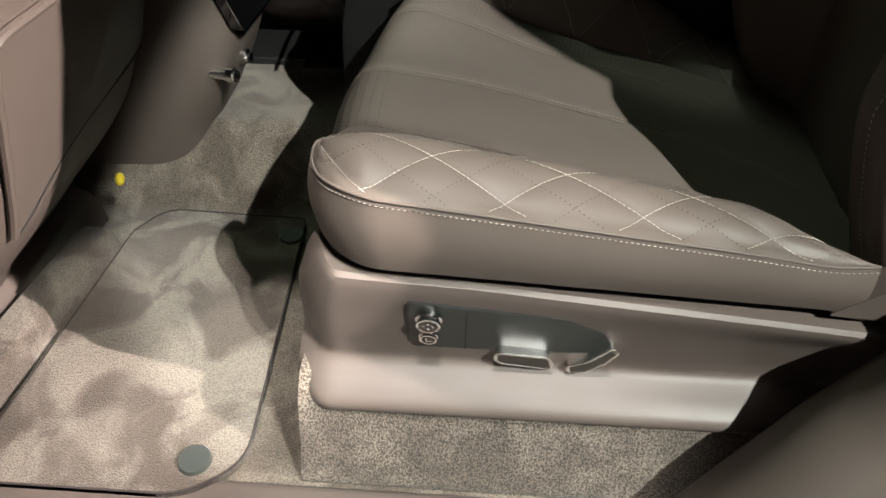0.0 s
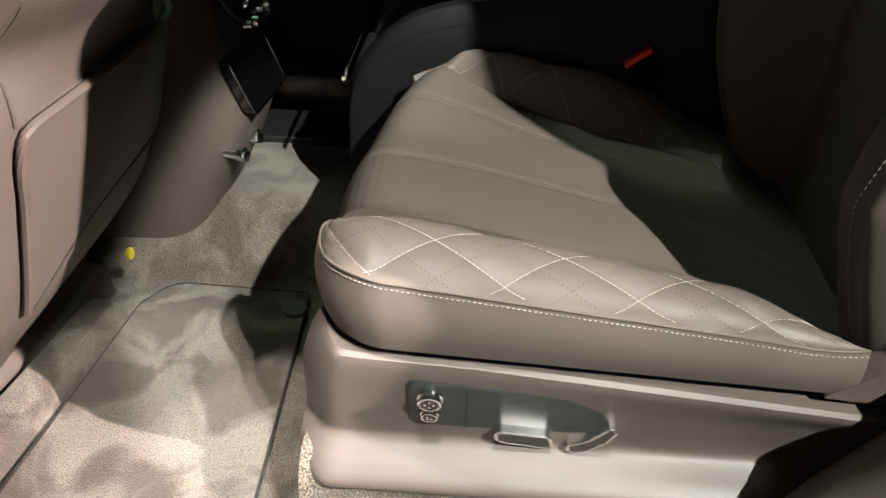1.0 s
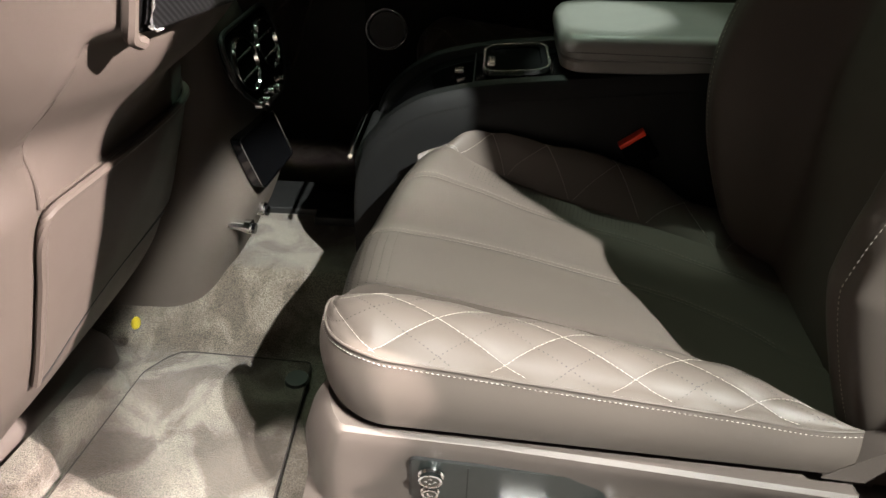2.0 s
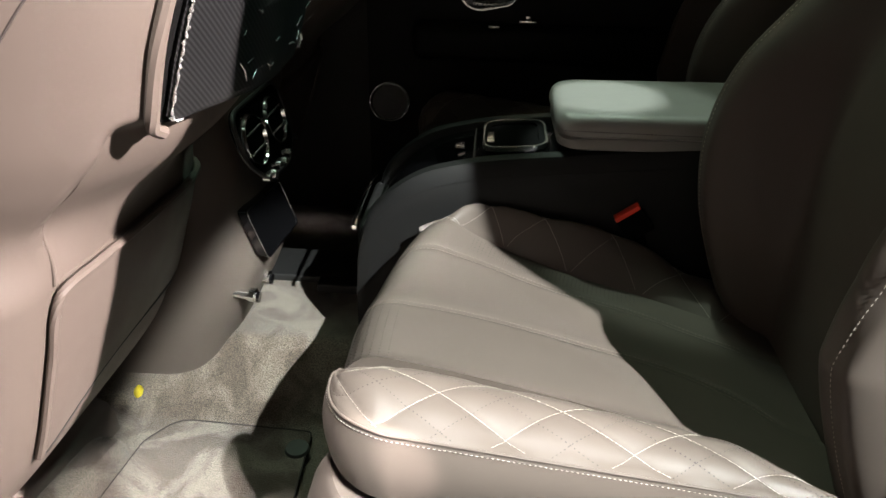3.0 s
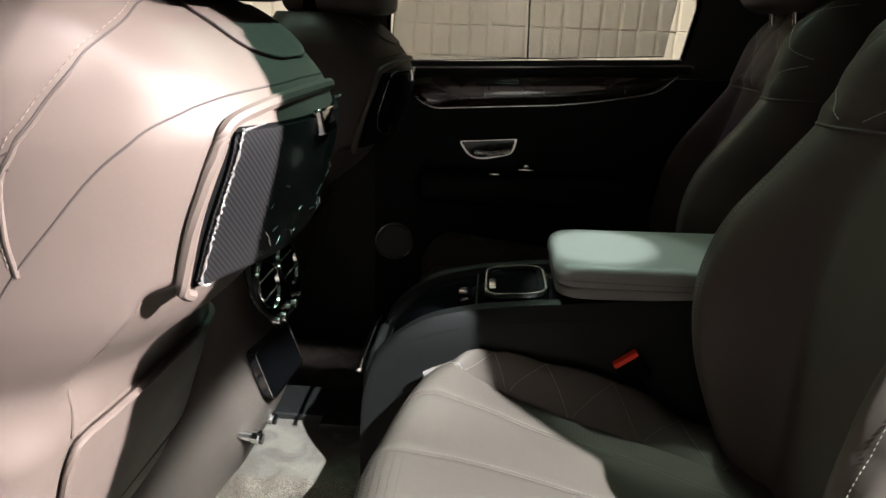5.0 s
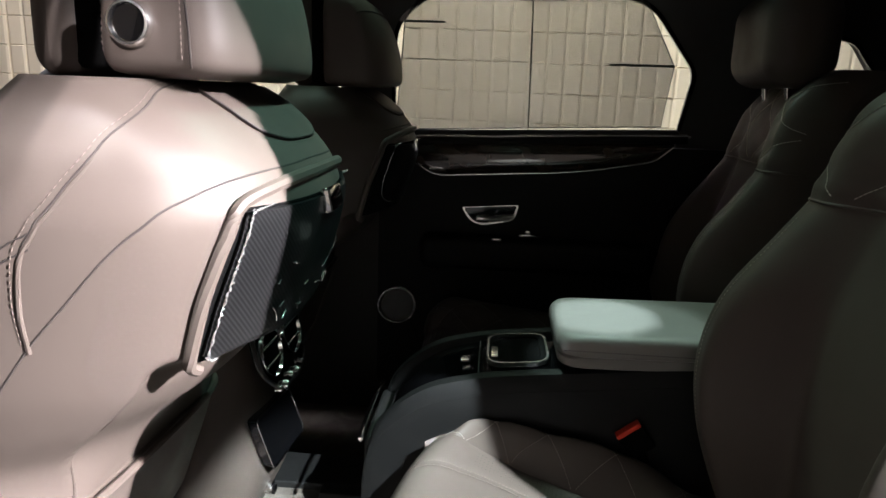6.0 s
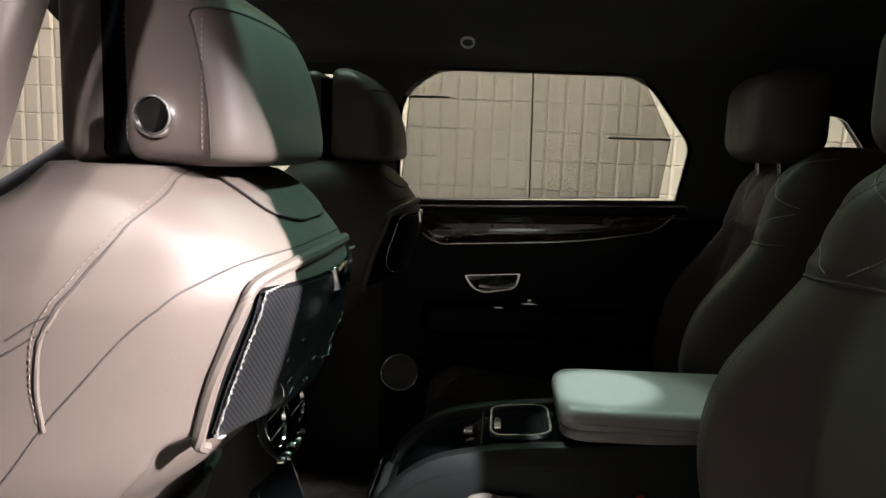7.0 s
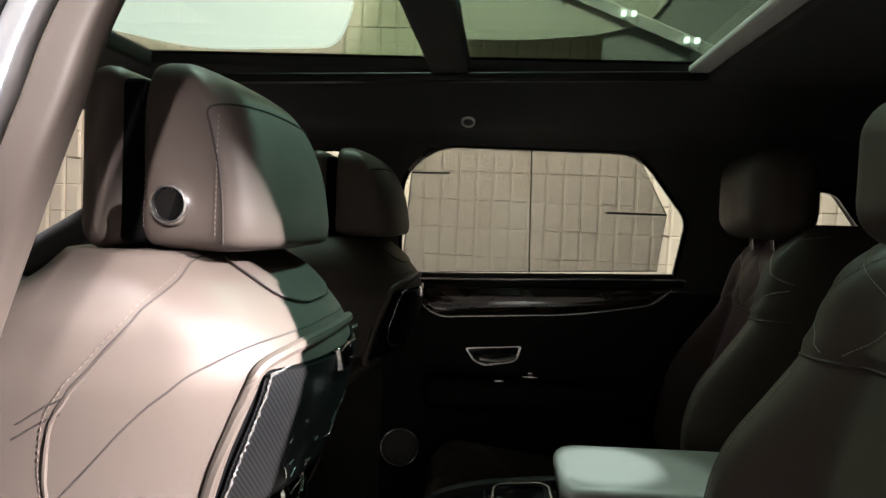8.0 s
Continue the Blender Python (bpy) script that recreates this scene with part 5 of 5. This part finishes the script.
    def bm_(a, b_, k):
        return Vector((a, 1.985 + k, b_))
    part("mesh_cloth", prism(bo, bm_, 0.0008), BLIND, b, "see-through mesh cloth")
    part("edge", tube([bm_(a, z, 0) for a, z in bo + bo[:1]], 0.0016, 6), BLACK, b)
    part("rod", tube([bm_(0.262, 0.81, -0.003), bm_(0.253, 1.172, -0.003)], 0.0022), BLACK, b, "thin black support rod")
    part("arm", tube([bm_(-0.085, 1.093, -0.003), bm_(0.024, 1.094, -0.003)], 0.003), BLACK, b, "short black arm")
    part("arm", tube([bm_(0.467, 0.999, -0.003), bm_(0.634, 1.0, -0.003)], 0.003), BLACK, b, "short black arm")


GREY_MESH = mat("grey_speaker_mesh", (0.09, 0.09, 0.09), 0.4, metal=0.6, vary=0.1, scale=60, bump=0.5, bump_scale=700)
far_door()


def roof_lamp():
    l = thing("reading_lamp", "small round chrome-ringed reading lamp in the headliner", "lamp")
    c = Vector((0.077, 1.862, 1.228))
    m = Matrix.Translation(c) @ Euler((radians(140), 0, 0)).to_matrix().to_4x4()
    rings = [[m @ Vector((r * math.cos(t), r * math.sin(t), d)) for t in [2 * math.pi * i / 28 for i in range(28)]] for r, d in ((0.019, 0.004), (0.0185, 0.010), (0.014, 0.011), (0.0135, 0.006))]
    # painted white in place of the chrome's bright reflection
    part("ring", loft(rings), WHITE, l, "white ring standing for bright reflecting chrome")
    part("lens", loft([[m @ Vector((r * math.cos(t), r * math.sin(t), d)) for t in [2 * math.pi * i / 24 for i in range(24)]] for r, d in ((0.0136, 0.007), (0.010, 0.0095))]), GREY_MESH, l)


roof_lamp()


def small_things():
    y = thing("yellow_tag", "small yellow plastic cap by the seat foot", "cap")
    bm = bmesh.new()
    bmesh.ops.create_uvsphere(bm, u_segments=14, v_segments=9, radius=0.0105)
    bmesh.ops.scale(bm, vec=(0.6, 1, 1), verts=bm.verts)
    bmesh.ops.translate(bm, vec=(-0.352, 0.944, 0.108), verts=bm.verts)
    part("cap", bm, YELLOW, y)


small_things()


def dashboard():
    d = thing("dashboard", "dark dashboard with a bright trim strip", "dashboard")
    rings = []
    for y in (0.55, 0.9, 1.22, 1.6, 1.9):
        rings.append([Vector((-1.25 - 0.3 * math.cos(t), y, 0.66 + 0.09 * math.sin(t))) for t in [2 * math.pi * i / 20 for i in range(20)]])
    part("top_pad", loft(rings), LEATHER_DARK, d)
    part("trim_strip", tube([(-0.98, 1.93, 0.722), (-1.5, 1.92, 0.716)], 0.015, 12), SATIN_PAINT, d)


dashboard()

# ---- padded wall tiles ----


def wall_tiles():
    w, h = 0.116, 0.188
    rng = random.Random(3)
    kinds = []
    for k in range(9):
        tilt = (rng.uniform(-0.008, 0.010), rng.uniform(-0.003, 0.004))
        bm = bmesh.new()
        a, b = w / 2 - 0.0004, h / 2 - 0.0004
        back = [bm.verts.new((x, 0, z)) for x, z in ((-a, -b), (a, -b), (a, b), (-a, b))]
        mid = [bm.verts.new((x * 0.985, -0.003 - (tilt[0] if x > 0 else 0), z * 0.995)) for x, z in ((-a, -b), (a, -b), (a, b), (-a, b))]
        top = [bm.verts.new((x * 0.70, -0.010 - (tilt[0] if x > 0 else 0) - (tilt[1] if z > 0 else 0), z * 0.93)) for x, z in ((-a, -b), (a, -b), (a, b), (-a, b))]
        for p, q in ((back, mid), (mid, top)):
            for i in range(4):
                bm.faces.new((p[i], p[(i + 1) % 4], q[(i + 1) % 4], q[i]))
        bm.faces.new(top)
        bmesh.ops.recalc_face_normals(bm, faces=bm.faces)
        me = bpy.data.meshes.new("panel_tile")
        bm.to_mesh(me)
        bm.free()
        me.materials.append(WALL)
        kinds.append(me)
    wall = bpy.data.objects["wall_north"]
    near = 0
    rest = bmesh.new()
    for j in range(16):
        for i in range(100):
            x, z = -6.2 + i * w, -0.3 + j * h
            if -0.4 < x < 1.9 and 0.6 < z < 2.3 and near < 300:
                ob = new("panel_tile", kinds[rng.randrange(9)])
                ob.location = (x, 4.6, z)
                ob.parent = wall
                near += 1
            else:
                tmp = kinds[rng.randrange(9)]
                k = len(rest.verts)
                rest.from_mesh(tmp)
                rest.verts.ensure_lookup_table()
                for v in rest.verts[k:]:
                    v.co += Vector((x, 4.6, z))
    tagged(part("padded_panels", rest, WALL, wall, "cream padded wall panels", 0), kind="stuff")


wall_tiles()
